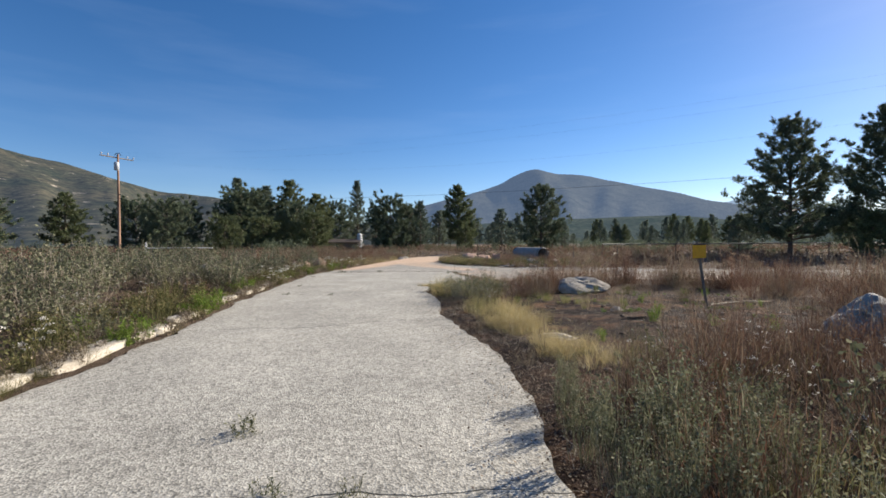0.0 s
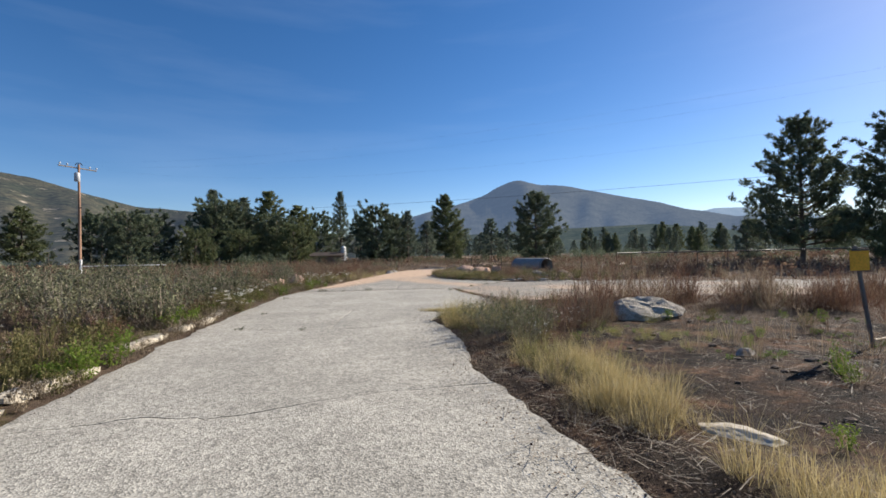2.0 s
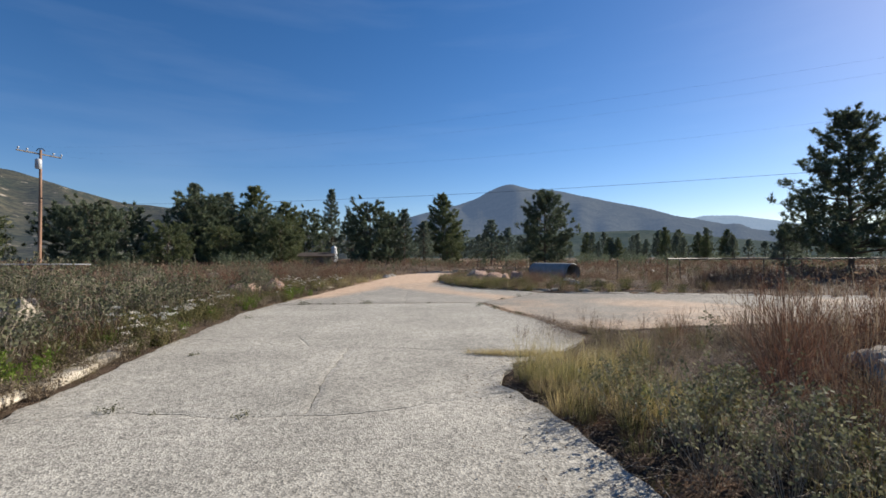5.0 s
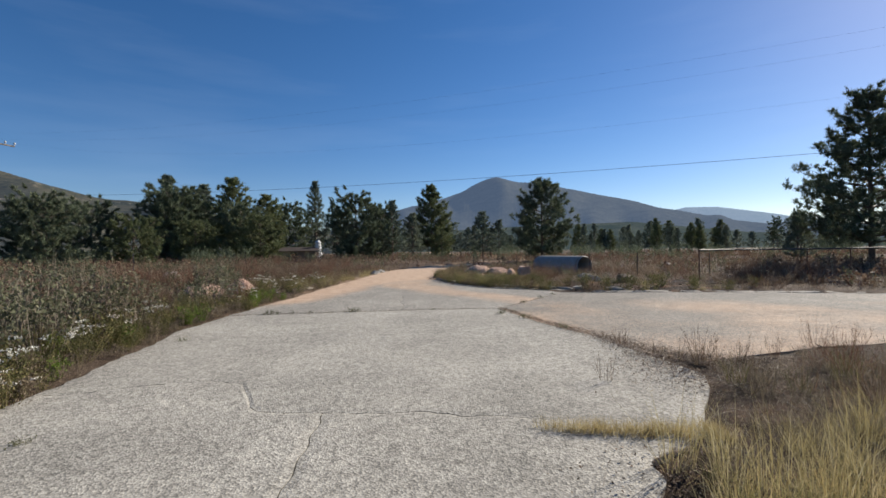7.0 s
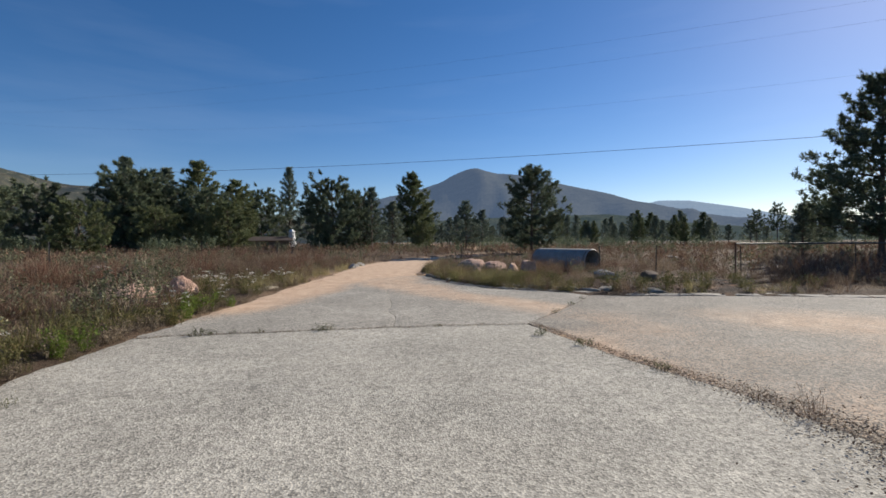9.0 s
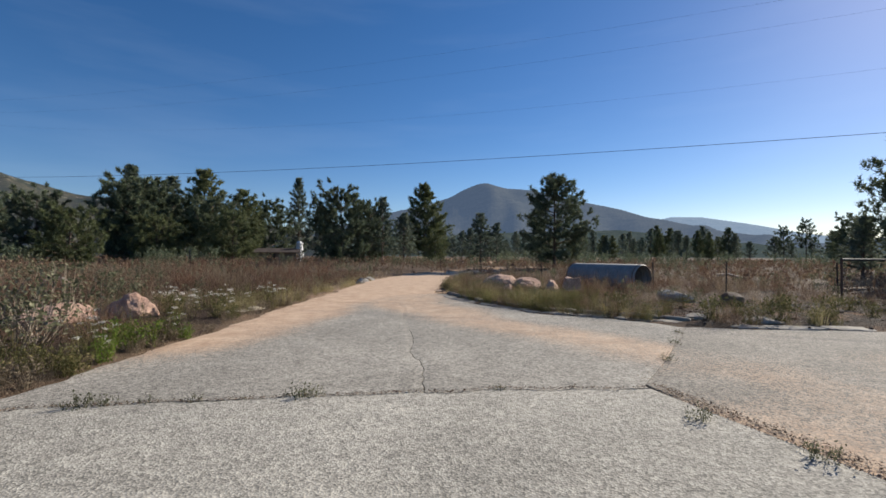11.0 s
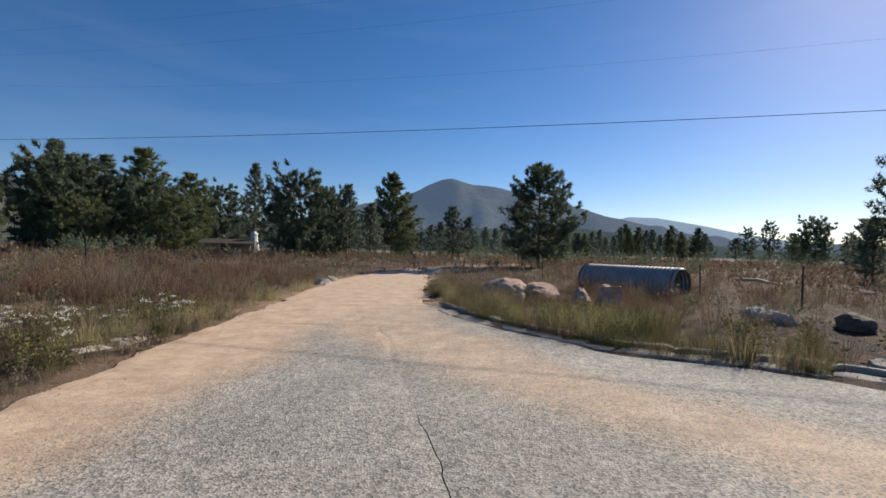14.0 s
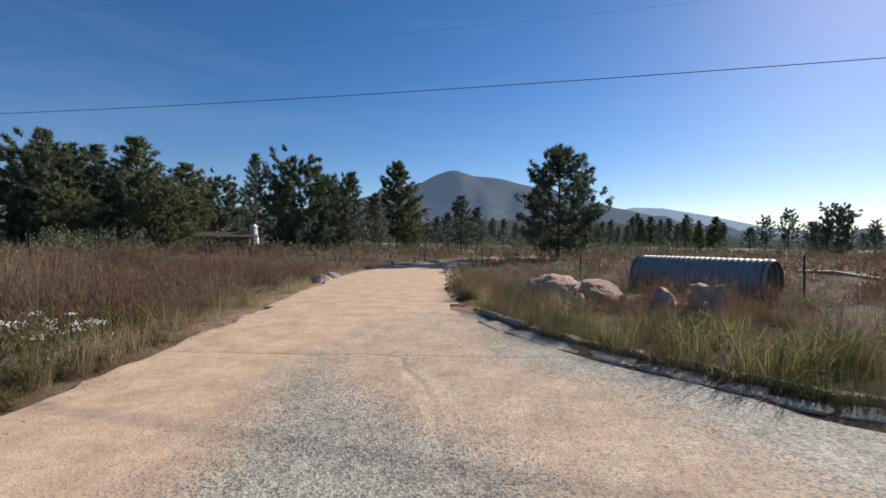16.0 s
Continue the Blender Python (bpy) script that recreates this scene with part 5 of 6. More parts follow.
def keep_right(x, y):
    return (1 - 0.93 * bare_corner(x, y)) * (right_of(x, y) > 0.25) * ((right_of(x, y) > 1.8) | (y < 4.2) | (y > 16)) * ((y < 5.0) | (y > 16.5) | (x > 0.75 * y - 7.6)) * (1 - 0.96 * bare(x, y)) * smooth(0.2, 1.2, right_of(x, y)) * (0.10 + 0.90 * clump(x, y, 1.4, 2))


def keep_left(x, y):
    return (left_of(x, y) > 0.5) * (1 - 0.95 * bare_left(x, y)) * smooth(0.4, 1.6, left_of(x, y)) * (0.3 + 0.7 * clump(x, y, 1.6, 5))


x1, y1 = field(r, -15, -2, 0, 48, 1.9, lambda x, y: keep_left(x, y) * np.where(y < 20, 0.55, 1))
x2, y2 = field(r, -0.5, 15, -2, 48, 2.2, keep_right)
scatter("dry_brush", "brown dry brush covering the fields", "brush", near_brush, spots(np.r_[x1, x2], np.r_[y1, y2], np.r_[0.95 + 0 * x1, 0.92 + 0 * x2]), M_BRUSH, 31)
x1, y1 = field(r, -15, -2, 0, 48, 2.3, lambda x, y: keep_left(x, y + 3) * np.where(y < 20, 0.5, 1))
x2, y2 = field(r, -0.5, 15, -2, 48, 1.8, lambda x, y: keep_right(x, y + 5))
scatter("dry_brush", "grey-brown dry weeds covering the fields", "brush", near_brush + tall_tufts, spots(np.r_[x1, x2], np.r_[y1, y2], 0.85), M_BRUSHGREY, 32)
x, y = field(r, -48, 50, -4, 75, 0.6, lambda x, y: ((x < -14) | (x > 14) | (y > 47)) * (0.4 + 0.6 * clump(x, y, 3.5, 2)) * (np.abs(x) < 12 + np.abs(y) * 0.9))
scatter("dry_brush", "brown dry brush on the open plain", "brush", mid_brush, spots(x, y, 1.05), M_BRUSH, 33)
x, y = field(r, -48, 50, -4, 75, 0.6, lambda x, y: ((x < -14) | (x > 14) | (y > 47)) * (0.4 + 0.6 * clump(x, y, 3.0, 7)) * (np.abs(x) < 12 + np.abs(y) * 0.9))
scatter("dry_grass", "grey-brown dry grass on the open plain", "grass", coarse_tufts, spots(x, y, 1.0), M_BRUSHGREY, 34)
x, y = field(r, -100, 130, 70, 140, 0.16, lambda x, y: 0.6 + 0.4 * clump(x, y, 8, 2))
xb, yb = field(r, 45, 130, 20, 75, 0.28, lambda x, y: 0.6 + 0.4 * clump(x, y, 8, 2))
xc, yc = field(r, -110, -44, 20, 75, 0.28, lambda x, y: 0.6 + 0.4 * clump(x, y, 8, 2))
scatter("dry_brush", "far brown brush at the foot of the pines", "brush", far_brush + far_tufts, spots(np.r_[x, xb, xc], np.r_[y, yb, yc], 1.0), M_BRUSH, 35)

# greyer and greener shrubs in patches over the fields
olive_bush = [joined([a, b]) for a, b, _ in (bush(350 + s, 9, 0.6, 0.5, 3, 0.06, 130, 0.007, 1.0) for s in range(4))]
x1, y1 = field(r, -16, -2, 20, 50, 0.95, lambda x, y: (left_of(x, y) > 0.7) * (1 - bare_left(x, y)) * clump(x, y, 2.3, 14, 0.0, 0.45))
x2, y2 = field(r, 0, 16, 26, 50, 0.8, lambda x, y: (right_of(x, y) > 0.8) * (1 - bare_corner(x, y)) * clump(x, y, 1.8, 15, 0.05, 0.45))
x3, y3 = field(r, 2, 16, -1, 16, 0.8, lambda x, y: (right_of(x, y) > 1.8) * (1 - bare(x, y)) * clump(x, y, 1.6, 16, 0.05, 0.45))
x4, y4 = field(r, -45, 45, 26, 75, 0.22, lambda x, y: ((np.abs(x) > 15) | (y > 50)) * clump(x, y, 4, 17, 0.0, 0.4))
scatter("olive_brush", "grey-olive leafy brush in patches over the fields", "brush", olive_bush, spots(np.r_[x1, x2, x3, x4], np.r_[y1, y2, y3, y4], np.r_[1.1 + 0 * x1, 0.8 + 0 * x2, 0.95 + 0 * x3, 1.6 + 0 * x4]), M_SAGE, 36)
# dark undergrowth in front of the pines
x, y = field(r, -75, -6, 62, 90, 0.09, lambda x, y: clump(x, y, 5, 3, -0.4, 0.2) * (x < -8 - 0.0 * y))
scatter("undergrowth", "dark olive undergrowth at the foot of the pines", "brush", olive_bush, spots(x, y, 2.8), M_NEEDLE, 37)

x, y = field(r, 4, 95, 78, 112, 0.075, lambda x, y: clump(x, y, 6, 8, -0.5, 0.1))
scatter("undergrowth", "olive undergrowth below the far pines", "brush", olive_bush, spots(x, y, 3.2), M_NEEDLE, 59)

# yellow grass along the road, olive grass along the kerbs
x, y = field(r, -0.8, 3.4, 2.2, 13.5, 46, lambda x, y: smooth(0.35, 0.75, right_of(x, y)) * smooth(1.9, 1.1, right_of(x, y)) * smooth(4.2, 5.6, y) * smooth(10.5, 7.5, y) * (0.04 + 0.96 * clump(x, y, 0.62, 3, -0.12, 0.4)))
scatter("yellow_grass", "bright straw-yellow grass along the road", "grass", dry_tufts, spots(x, y, 0.95), M_STRAW, 41)
x, y = field(r, -0.9, 4.5, 12.8, 14.6, 22, lambda x, y: smooth(-0.05, 0.4, right_of(x, y)) * smooth(2.4, 1.2, right_of(x, y)) * (0.1 + 0.9 * clump(x, y, 0.8, 1)))
x2, y2 = field(r, -0.6, 10, 25.5, 44, 4.5, lambda x, y: smooth(0.25, 0.6, right_of(x, y)) * smooth(2.2, 0.9, right_of(x, y)) * (0.2 + 0.8 * clump(x, y, 0.8, 6)) * np.where(x > 4.2, 0.08, 1))
x3, y3 = field(r, -8, -3, 29.5, 46, 14, lambda x, y: smooth(0.0, 0.3, left_of(x, y)) * smooth(1.6, 0.6, left_of(x, y)) * (0.1 + 0.9 * clump(x, y, 0.9, 2)))
scatter("yellow_grass", "straw-coloured grass by the side road and kerbs", "grass", dry_tufts + tall_tufts, spots(np.r_[x, x2, x3], np.r_[y, y2, y3], 0.8), M_STRAW, 42)
x, y = field(r, 0.8, 4.6, -1, 5.0, 5, lambda x, y: smooth(0.25, 0.8, right_of(x, y)) * (0.2 + 0.8 * clump(x, y, 0.9, 1)))
x2, y2 = field(r, -0.6, 4, 9.6, 16, 7, lambda x, y: smooth(0.0, 0.3, right_of(x, y)) * smooth(2.6, 1.5, right_of(x, y)) * clump(x, y, 0.8, 4) * np.where(y < 12.5, 0.5, 1))
xg, yg = field(r, 0.3, 3.2, 4.6, 12.5, 4, lambda x, y: smooth(0.4, 0.8, right_of(x, y)) * smooth(2.2, 1.2, right_of(x, y)) * clump(x, y, 0.62, 3, 0.1, -0.4))
x2, y2 = np.r_[x2, xg], np.r_[y2, yg]
x3, y3 = field(r, -0.6, 10, 25.5, 44, 10, lambda x, y: smooth(0.35, 0.7, right_of(x, y)) * smooth(2.6, 1.2, right_of(x, y)) * clump(x, y, 0.9, 8) * np.where(x > 4.5, 0.5, 1))
x4, y4 = field(r, -8, -3.5, 0, 30, 9, lambda x, y: smooth(0.1, 0.4, left_of(x, y)) * smooth(2.2, 0.8, left_of(x, y)) * clump(x, y, 0.9, 9, -0.3, 0.4))
scatter("olive_grass", "olive green grass tufts beside the road", "grass", tall_tufts + dry_tufts, spots(np.r_[x, x2, x3, x4], np.r_[y, y2, y3, y4], np.r_[0.95 + 0 * x, 0.75 + 0 * x2, 0.8 + 0 * x3, 0.6 + 0 * x4]), M_GRASS, 43)
x, y = field(r, -7.5, -4, 2, 30, 5, lambda x, y: smooth(0.05, 0.3, left_of(x, y)) * smooth(1.5, 0.6, left_of(x, y)) * clump(x, y, 1.0, 12, 0.0, 0.5))
x2, y2 = field(r, 0.5, 8, 6, 13, 1.6, lambda x, y: (right_of(x, y) > 0.5) * clump(x, y, 0.8, 3, 0.1, 0.5))
scatter("green_weeds", "fresh green leafy weeds beside the road", "weeds", leafy, spots(np.r_[x, x2], np.r_[y, y2], np.r_[0.85 + 0 * x, 0.5 + 0 * x2]), M_GREEN, 44)

x, y = field(r, 1.2, 5.5, -1, 5.2, 7, lambda x, y: smooth(0.15, 0.6, right_of(x, y)) * (0.3 + 0.7 * clump(x, y, 0.8, 2)))
scatter("dry_brush", "tall brown brush crowding the road's edge", "brush", near_brush + tall_tufts, spots(x, y, 1.1), M_BRUSH, 45)
# low weeds creeping over the road's left edge
x, y = field(r, -7.2, -3.6, -1, 33, 34, lambda x, y: smooth(-0.02, 0.1, left_of(x, y)) * smooth(0.75, 0.3, left_of(x, y)) * (0.25 + 0.75 * clump(x, y, 0.6, 7)))
scatter("edge_weeds", "low grey-brown weeds between road and kerb", "weeds", dry_tufts + leafy, spots(x, y, 0.6), M_BRUSHGREY, 46)
x, y = field(r, -7.4, -3.6, -1, 33, 20, lambda x, y: smooth(-0.02, 0.1, left_of(x, y)) * smooth(0.9, 0.3, left_of(x, y)) * clump(x, y, 0.8, 3))
scatter("edge_weeds", "low olive weeds between road and kerb", "weeds", dry_tufts + leafy, spots(x, y, 0.6), M_GRASS, 47)

# fallen stalks and litter
lit = []
for cx, cy, n, sp in ((0.9, 7.6, 150, 0.8), (0.6, 10.2, 160, 0.7), (0.9, 5.4, 140, 0.7), (4.5, 9.0, 1700, 2.4), (5.0, 11.0, 500, 1.8), (0.9, 8.6, 250, 0.5), (1.1, 6.4, 250, 0.5), (1.2, 3.0, 120, 0.7), (1.0, 14.6, 90, 1.0), (2.6, 16.6, 160, 1.0), (6.5, 29.5, 200, 2.0), (0.6, 12.2, 120, 0.6)):
    px, py = r.normal(cx, sp, n), r.normal(cy, sp * 1.1, n)
    L = r.uniform(0.08, 0.4, n)
    z = np.where(paved(px, py), 0.004, ground_z(px, py)) + r.uniform(0.005, 0.05, n)
    ok = ~paved(px, py, -0.45)
    V, F, _, _ = blades(r, np.column_stack([px, py, z])[ok], r.uniform(0, 2 * math.pi, n)[ok], np.full(n, 1.5)[ok], r.normal(0.05, 0.08, n)[ok], L[ok], np.full(n, 0.008)[ok])
    V[:, 2] = np.maximum(V[:, 2], np.where(paved(V[:, 0], V[:, 1]), 0.008, -1))
    lit.append((V, F))
thing("dead_stalks", "bleached dead stalks and twigs on the ground", "litter", make_mesh("dead_stalks", *joined(lit), M_TWIG), kind="stuff")

# bits of leaf, bark and soil over bare earth and the road's edges
lx, ly = [r.uniform(1.0, 9.0, 15000)], [r.uniform(4.0, 13.5, 15000)]
t = r.uniform(-1, 36, 7000)
lx.append(left_edge(t) - r.normal(0.25, 0.22, 7000))
ly.append(t)
t = r.uniform(-1, 15, 13000)
lx.append(right_edge(t) + np.where(r.random(13000) < 0.2, r.normal(-0.15, 0.3, 13000), np.abs(r.normal(0.05, 0.32, 13000))))
ly.append(t)
t = r.uniform(26, 48, 4000)
lx.append(right_edge(t) + r.normal(0.4, 0.3, 4000))
ly.append(t)
f = r.uniform(0, 1, 11000) ** 1.5
lx.append(np.interp(f, [0, 0.25, 0.5, 0.75, 1], [2.3, 1.75, 1.6, 1.1, 0.72]) + r.normal(0.10, 0.05 + 0.30 * (1 - f) ** 1.5, 11000))
ly.append(np.interp(f, [0, 0.25, 0.5, 0.75, 1], [16.7, 17.4, 18.6, 20.3, 22.7]) + r.normal(0, 0.05, 11000))
f = r.uniform(0, 1, 1500)
lx.append(-6 + 6.7 * f)
ly.append(joint(5, -6 + 6.7 * f) + r.normal(0, 0.022, 1500))
lx.append(r.normal(2.1, 0.55, 9000))
ly.append(r.normal(16.4, 0.65, 9000))
f = r.uniform(0, 1, 260)
lx.append(0.75 + 3.1 * f + r.normal(0, 0.07, 260))
ly.append(pad_north(0.75 + 3.1 * f) + r.normal(0, 0.08, 260))
lx, ly = np.concatenate(lx), np.concatenate(ly)
lz = np.where(paved(lx, ly, -0.02), 0.009, np.where(paved(lx, ly, 0.16), 0.0, ground_z(lx, ly) + 0.008))
half = r.random(len(lx)) < 0.78
thing("leaf_litter", "dark brown leaf litter along the road's edge", "litter", make_mesh("leaf_litter", *flat_flecks(r, lx[half], ly[half], lz[half], 0.024), M_BRUSH), kind="stuff")
thing("leaf_litter", "pale dry leaf litter along the road's edge", "litter", make_mesh("leaf_litter", *flat_flecks(r, lx[~half], ly[~half], lz[~half], 0.022), M_BRUSHGREY), kind="stuff")
x, y = field(r, -0.6, 3.4, 4.4, 13.4, 34, lambda x, y: smooth(1.8, 1.0, right_of(x, y)) * (0.55 * smooth(0.5, 0.9, right_of(x, y)) * smooth(5.5, 8.0, y) * smooth(10.6, 9.4, y) + smooth(0.02, 0.3, right_of(x, y)) * smooth(11.3, 12.0, y)) * (0.03 + 0.97 * clump(x, y, 0.55, 5, -0.25, 0.35)))
scatter("green_grass", "yellow-green grass tufts along the road", "grass", dry_tufts, spots(x, y, 0.95), M_LIME, 51)
x, y = field(r, 2.0, 4.6, 9.4, 12.4, 9, lambda x, y: clump(x, y, 0.7, 15, 0.0, 0.4))
scatter("green_grass", "yellow-green grass tufts on bare soil", "grass", dry_tufts, spots(x, y, 0.7), M_LIME, 52)
x, y = field(r, 0.6, 4.6, 14.2, 17.0, 16, lambda x, y: smooth(0.02, 0.3, right_of(x, y)) * (0.3 + 0.7 * clump(x, y, 0.5, 4, -0.4, 0.2)))
scatter("dry_brush", "low brown brush where the side road begins", "brush", near_brush + dry_tufts, spots(x, y, 0.55), M_BRUSHGREY, 53)
x, y = field(r, -0.4, 2.2, -1, 13, 9, lambda x, y: smooth(0.06, 0.25, right_of(x, y)) * smooth(0.95, 0.5, right_of(x, y)) * (0.25 + 0.75 * clump(x, y, 0.5, 9)))
scatter("dry_brush", "low dead weeds hanging over the road's edge", "brush", near_brush, spots(x, y, 0.42), M_BRUSHGREY, 56)
x, y = field(r, -0.6, 1.4, 11.6, 13.6, 26, lambda x, y: smooth(0.0, 0.3, right_of(x, y)) * smooth(1.5, 0.9, right_of(x, y)) * (0.2 + 0.8 * clump(x, y, 0.5, 2, -0.2, 0.3)))
scatter("yellow_grass", "straw-yellow grass clump at the road's edge", "grass", dry_tufts, spots(x, y, 0.9), M_STRAW, 57)
x, y = field(r, -0.2, 4.2, 27.4, 35, 60, lambda x, y: smooth(0.42, 0.5, right_of(x, y)) * smooth(0.85, 0.6, right_of(x, y)) * (0.25 + 0.75 * clump(x, y, 0.7, 3)))
scatter("olive_grass", "olive grass hanging over the kerb", "grass", dry_tufts, spots(x, y, 0.85), M_GRASS, 60)
# grass standing round the boulders
x, y = np.r_[r.normal(4.3, 0.7, 80), r.normal(3.1, 0.9, 80), r.normal(5.6, 0.8, 60)], np.r_[r.normal(32.9, 0.45, 80), r.normal(35.0, 0.5, 80), r.normal(34.2, 0.7, 60)]
scatter("tall_grass", "tall red-brown grass round the boulders", "grass", tall_tufts + near_brush, spots(x, y, 0.56), M_BRUSH, 58)
# a strip of dry grass grown out of a crack
t = r.uniform(0, 1, 90) ** 0.7
strip = [tuft(520 + s, 30, 0.14, 0.07, 0.003, 1.0, 1.2) for s in range(3)]
out = []
for i in range(90):
    Vt, Ft = strip[i % 3]
    a = r.uniform(0, 6.28)
    W = np.column_stack([Vt[:, 0] * math.cos(a) - Vt[:, 1] * math.sin(a) - 0.72 + 1.5 * t[i], Vt[:, 0] * math.sin(a) + Vt[:, 1] * math.cos(a) + 14.95 - 0.34 * t[i] + r.normal(0, 0.02 + 0.06 * t[i]), Vt[:, 2] + 0.002])
    out.append((W, Ft))
thing("crack_grass", "strip of dry yellow grass grown from a road crack", "grass", make_mesh("crack_grass", *joined(out), M_STRAW), kind="stuff")
# low green mats on the bare soil
x, y = field(r, 2.6, 8.5, 7.6, 12.6, 11, lambda x, y: clump(x, y, 0.7, 9, 0.1, 0.5))
scatter("green_mat", "low green ground weeds on bare soil", "weeds", leafy, spots(x, y, 0.33), M_GREEN, 48, flat=0.5)
# tall seeding grass behind the kerb
x, y = field(r, -0.3, 6.5, 27.3, 40, 24, lambda x, y: smooth(0.25, 0.5, right_of(x, y)) * (smooth(3.0, 1.4, right_of(x, y)) + 0.35 * smooth(6.5, 4.5, right_of(x, y))) * np.where(y > 31.5, smooth(6.5, 4.8, x), smooth(4.4, 2.8, x)) * (0.12 + 0.88 * clump(x, y, 0.8, 4, -0.3, 0.35)))
k = len(x) // 2
scatter("tall_grass", "tall brown seeding grass behind the kerb", "grass", tall_tufts, spots(x[:k], y[:k], 0.66), M_BRUSH, 49)
scatter("tall_grass", "tall olive green grass behind the kerb", "grass", tall_tufts, spots(x[k:], y[k:], 0.66), M_GRASS, 50)

# weeds in the joints and on the pavement, singly
weed_meshes = []
for s in range(4):
    a, b, _ = bush(430 + s, 18, 0.17, 0.14, 4, 0.022, 130, 0.005, 1.2)
    weed_meshes.append((make_mesh("crack_weed", *a, M_SAGE), make_mesh("foliage", *b, M_SAGE)))
for i, (x, y, s) in enumerate(((-1.5, 2.73, 1.3), (-0.95, 1.79, 1.0), (-0.44, 1.8, 0.9), (-5.65, 19.55, 0.9), (-5.07, 22.7, 1.3), (-4.9, 22.72, 1.0), (-4.51, 22.75, 0.8),
                               (-4.07, 22.77, 0.8), (-3.61, 22.77, 0.6), (-3.05, 22.78, 1.2), (-2.9, 22.78, 1.0), (-0.95, 22.8, 0.7), (0.62, 21.7, 1.2), (1.75, 23.9, 0.9), (-3.1, 12.36, 0.8), (-4.5, 12.6, 0.9), (-4.0, 12.5, 0.6),
                               (-4.9, 15.2, 0.8), (-2.5, 7.2, 0.5), (-0.6, 8.0, 0.5), (-0.7, 9.9, 0.4), (0.95, 20.9, 1.2), (1.3, 19.6, 1.1), (2.6, 25.0, 0.9), (3.3, 25.9, 0.8))):
    put("crack_weed", "small grey weed growing from a pavement crack", "weed", weed_meshes[i % 4], "foliage", x, y, s, i * 77, "weeds in the pavement")
stalks = []
for s in range(3):
    (V, F), leaf, tops = mound(450 + s, 22, 0.42, 0.26, 3, 0.016, 60, 0.004, 0.35)
    stalks.append((make_mesh("dry_weed", V, F, M_BRUSH), make_mesh("seed_fluff", *leaf, M_BRUSHGREY)))
for i, (x, y, s) in enumerate(((2.02, 16.65, 1.15), (2.25, 16.75, 0.9), (1.72, 18.05, 0.75), (1.6, 18.5, 0.5), (0.57, 16.23, 0.75), (2.65, 16.7, 0.8), (3.3, 16.9, 0.8), (4.5, 17.5, 1.0), (5.4, 17.6, 0.8), (1.9, 17.4, 0.6), (2.1, 15.9, 0.8), (2.5, 15.6, 0.9), (2.3, 15.1, 0.8))):
    put("dry_weed", "dry brown weed of thin upright stalks", "weed", stalks[i % 3], "seed_fluff", x, y, s, i * 67, "weeds in the pavement")
for i, (x, y, s) in enumerate(((0.62, 10.9, 1.3), (0.75, 11.5, 1.5), (0.5, 12.1, 1.3), (1.2, 10.7, 1.4), (1.3, 11.7, 1.5), (0.95, 12.6, 1.2), (1.7, 11.2, 1.3), (0.75, 10.4, 1.2), (1.1, 10.0, 1.1), (1.45, 10.6, 1.2))):
    put("grey_shrub", "small grey-green shrub at the road's edge", "shrub", sage_meshes[i % 5], "foliage", x, y, 0.62 * s, i * 50, "grey shrubs by the road")
green_bush = []
for s in range(3):
    a, b, _ = bush(460 + s, 30, 0.34, 0.35, 4, 0.035, 420, 0.005, 0.9)
    green_bush.append((make_mesh("green_bush", *a, M_GRASS), make_mesh("foliage", *b, M_GRASS)))
for i, (x, y, s) in enumerate(((4.0, 28.15, 1.1), (5.6, 26.75, 1.25), (2.2, 29.9, 1.1), (7.0, 26.6, 1.1), (8.6, 26.2, 1.0), (4.9, 28.6, 1.0), (6.3, 28.0, 1.2), (1.2, 11.6, 1.1), (1.6, 10.6, 1.0), (5.6, 12.0, 0.8), (6.6, 10.8, 0.7), (1.9, 12.4, 1.1), (9.6, 27.6, 1.2), (7.6, 28.4, 1.1), (8.8, 29.2, 1.3), (10.4, 28.8, 1.2), (6.0, 29.6, 1.0), (9.8, 26.0, 1.1), (11.2, 26.6, 1.2), (3.2, 30.3, 1.2), (3.6, 28.6, 1.7), (5.1, 27.3, 1.7), (6.5, 27.0, 1.6), (8.0, 27.2, 1.5), (1.5, 31.0, 1.2), (0.9, 32.6, 1.1), (-6.15, 26.9, 0.9), (-7.3, 29.4, 1.4), (-6.5, 30.2, 1.0), (-6.1, 31.2, 0.9), (-7.0, 31.0, 1.3), (-6.3, 25.6, 0.9), (-6.6, 24.2, 1.0), (-6.75, 22.6, 1.1), (-6.8, 21.2, 1.1), (-6.7, 19.6, 1.0), (-6.5, 18.2, 1.1), (-6.45, 17.4, 0.9), (-5.95, 15.4, 0.9), (-6.1, 16.1, 1.2), (-6.35, 16.6, 1.1), (-5.75, 11.6, 0.6), (-5.35, 9.1, 0.7))):
    put("green_bush", "low round olive green bush", "bush", green_bush[i % 3], "foliage", x, y, s, i * 60, "low green bushes")

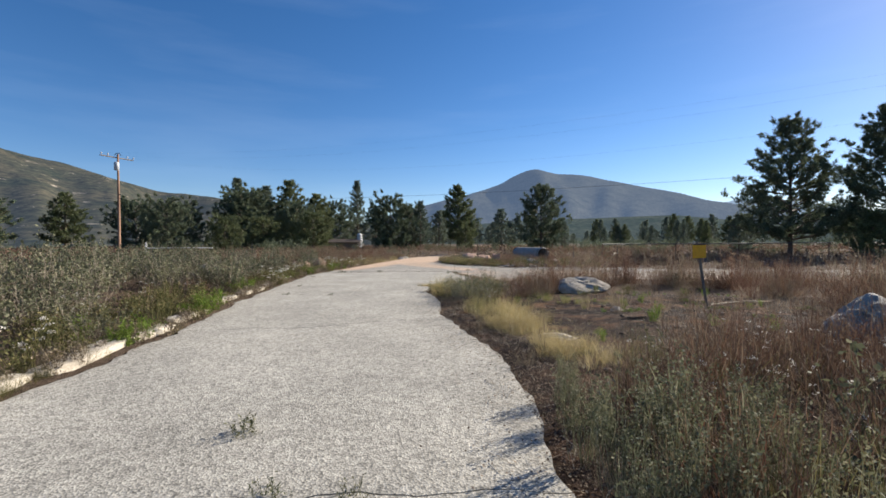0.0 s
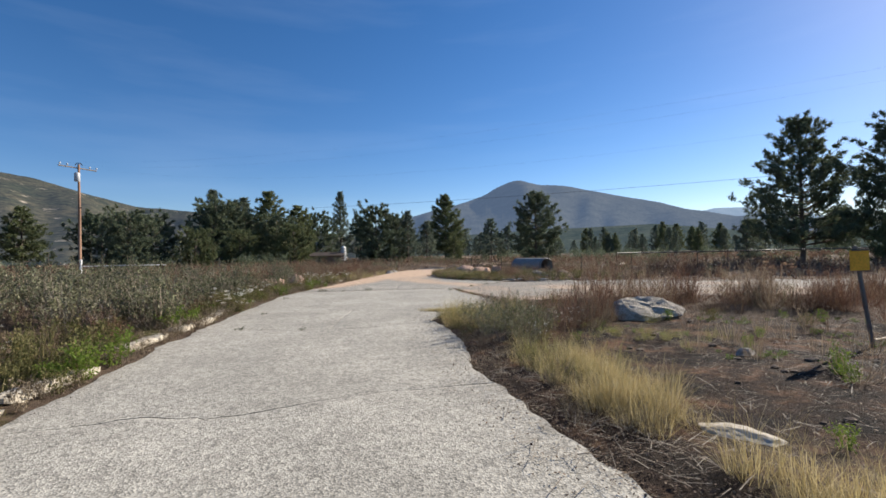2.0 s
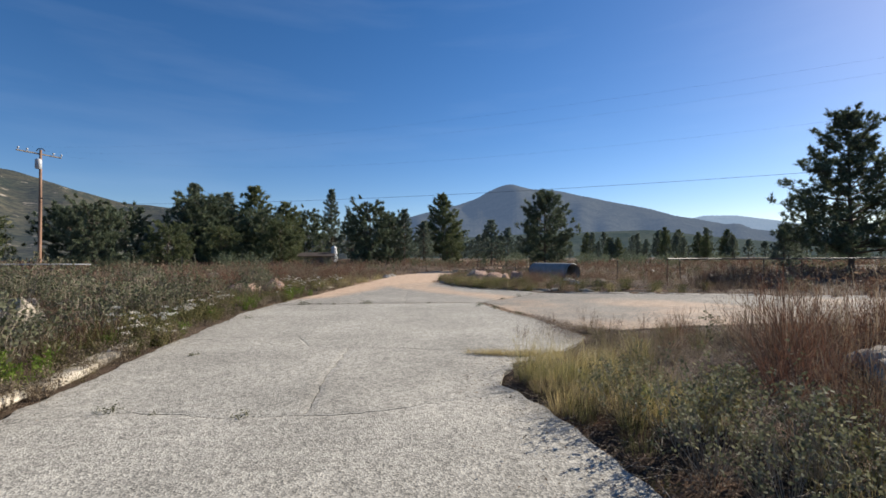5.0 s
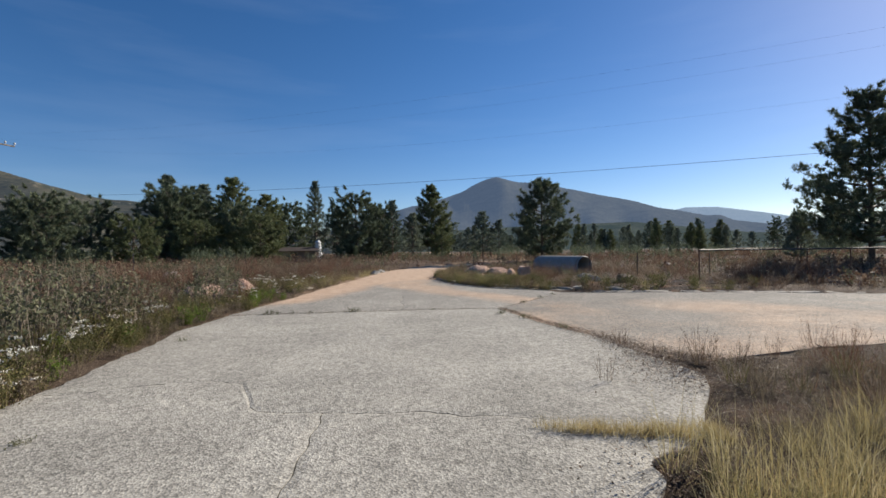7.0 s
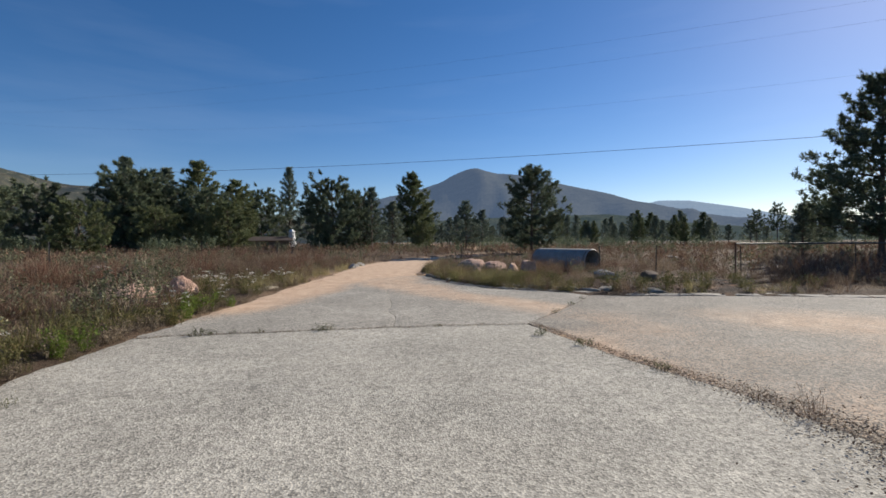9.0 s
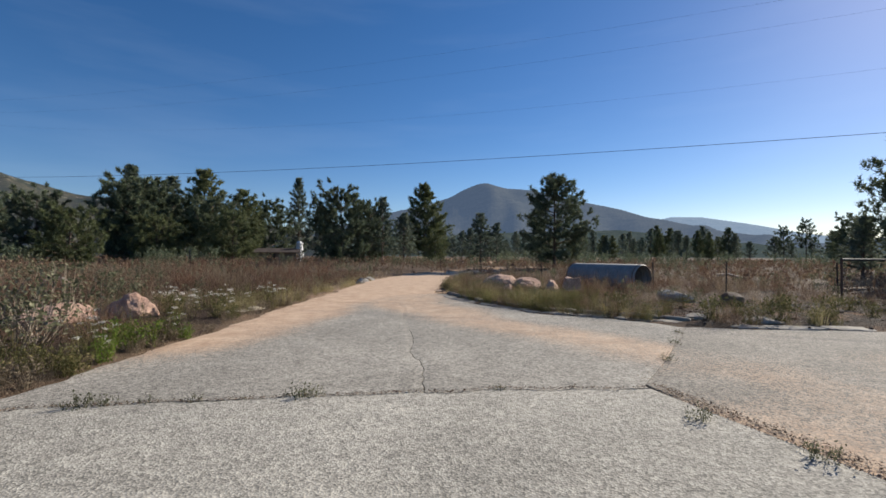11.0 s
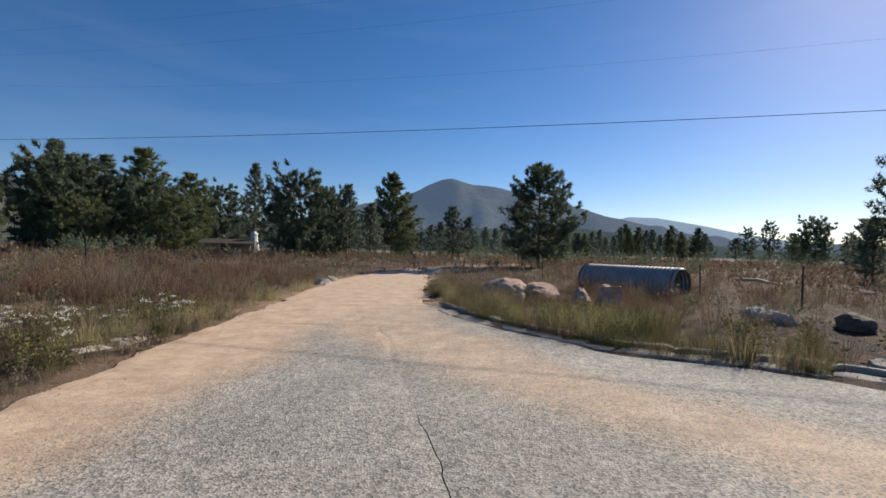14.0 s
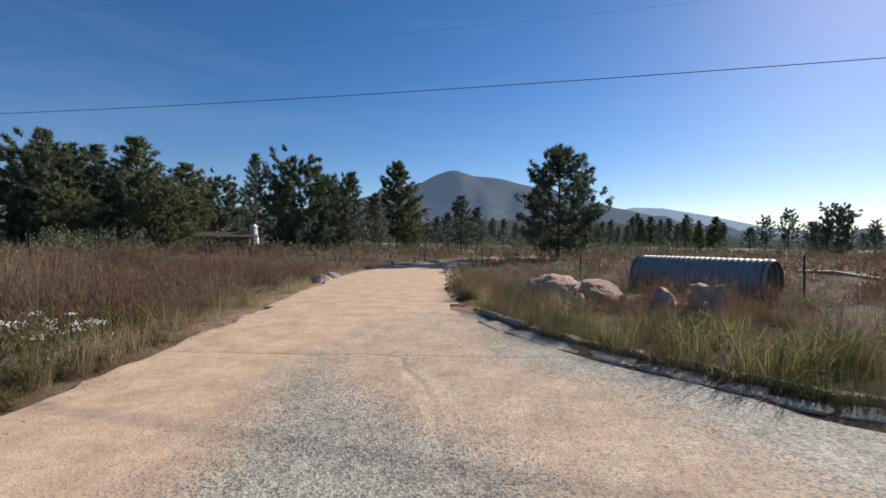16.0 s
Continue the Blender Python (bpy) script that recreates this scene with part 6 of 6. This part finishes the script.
x, y = field(r, -9.5, -4.2, 0, 34, 6.5, lambda x, y: smooth(0.3, 0.7, left_of(x, y)) * smooth(3.0, 1.6, left_of(x, y)) * (1 - bare_left(x, y)) * (0.3 + 0.7 * clump(x, y, 0.9, 6)) * np.where(y < 16, 1.0, 0.75))
scatter("olive_brush", "dark olive weeds crowding the road's edge", "brush", leafy + near_brush, spots(x, y, 1.0), M_GRASS, 54)
x, y = field(r, -7.2, -5.5, 15, 29, 7, lambda x, y: smooth(0.02, 0.2, left_of(x, y)) * smooth(0.9, 0.4, left_of(x, y)) * clump(x, y, 0.8, 2, 0.1, 0.4))
scatter("green_weeds", "fresh green weeds at the road's edge", "weeds", leafy, spots(x, y, 0.7), M_GREEN, 55)
clump_meshes = []
for s in range(3):
    low, heads = tuft(600 + s, 230, 0.62, 0.30, 0.005, 0.75, 0.9), tuft(610 + s, 70, 0.78, 0.24, 0.0045, 0.55, 1.1)
    clump_meshes.append((make_mesh("grass_clump", *low, M_GRASS), make_mesh("seed_stalks", *heads, M_LIME)))
for i, (x, y, s) in enumerate(((1.75, 29.85, 1.0), (2.95, 30.2, 1.1), (2.35, 30.1, 1.0), (1.4, 30.6, 0.95), (1.0, 31.3, 0.9), (0.65, 32.3, 0.8), (1.95, 31.2, 1.0), (2.75, 31.4, 1.05), (3.6, 30.5, 1.1), (0.5, 33.4, 0.7), (2.1, 32.4, 0.9), (3.3, 32.0, 0.95), (1.3, 32.6, 0.85), (1.2, 34.0, 0.8))):
    put("grass_clump", "dense olive grass clump behind the kerb", "grass", clump_meshes[i % 3], "seed_stalks", x, y, s, i * 53, "grass clumps behind the kerb")
head_meshes = []
for s in range(3):
    rf = np.random.default_rng(620 + s)
    a, b, tops = mound(630 + s, 26, 0.62, 0.34, 3, 0.016, 80, 0.004, 0.3)
    pick = tops[rf.integers(0, len(tops), 16)]
    P = np.repeat(pick, 9, 0) + rf.normal(0, 1, (144, 3)) * np.array([0.014, 0.014, 0.008])
    head_meshes.append((make_mesh("dry_flower", *joined([a, b]), M_BRUSH), make_mesh("flower_head", *flecks(rf, P, 0.016, 1.0, 1.0), M_FLOWER)))
for i, (x, y, s) in enumerate(((2.6, 2.9, 1.0), (3.3, 3.2, 1.05), (4.2, 3.0, 1.15), (2.3, 3.7, 0.9), (3.7, 4.2, 0.95), (4.8, 4.2, 1.05), (1.35, 9.9, 0.7), (1.75, 10.4, 0.75), (1.5, 11.2, 0.8), (2.2, 10.9, 0.8), (5.9, 4.7, 1.1), (3.0, 2.1, 1.0), (-6.2, 7.0, 1.1), (-6.6, 9.2, 1.1), (-7.0, 12.0, 1.2))):
    put("dry_flower", "dry brown plant with small pale flower heads", "flower", head_meshes[i % 3], "flower_head", x, y, s, i * 47, "dry flower heads in the brush")
# white flowers over the weeds beside the road
flower_meshes = []
for s in range(3):
    rf = np.random.default_rng(470 + s)
    a, b, tops = bush(480 + s, 14, 0.55, 0.3, 3, 0.04, 90, 0.005, 0.7)
    pick = tops[rf.integers(0, len(tops), 9)]
    P = np.repeat(pick, 18, 0) + rf.normal(0, 1, (162, 3)) * np.array([0.035, 0.035, 0.012])
    flower_meshes.append((make_mesh("flowering_weed", *joined([a, b]), M_GRASS), make_mesh("blossom", *flecks(rf, P, 0.026, 1.0, 1.0), M_FLOWER)))
for i, (x, y) in enumerate(((-5.9, 16.3), (-6.1, 15.7), (-6.3, 16.2), (-6.2, 16.8), (-6.6, 15.9), (-6.6, 19.4), (-6.8, 20.6), (-5.9, 29.3), (-6.2, 29.9), (-6.9, 29.9), (-7.2, 30.5), (-7.0, 29.2), (-6.6, 30.6), (-7.5, 30.0), (-5.6, 31.2), (-5.5, 31.8), (-6.0, 24.6), (-6.6, 25.4), (-6.3, 18.0), (-5.2, 5.2), (-5.5, 4.4), (-7.4, 29.6), (-5.9, 26.4))):
    put("flowering_weed", "green weed with clusters of white flowers", "flower", flower_meshes[i % 3], "blossom", x, y, r.uniform(0.75, 1.15), i * 37, "white flowers by the road")
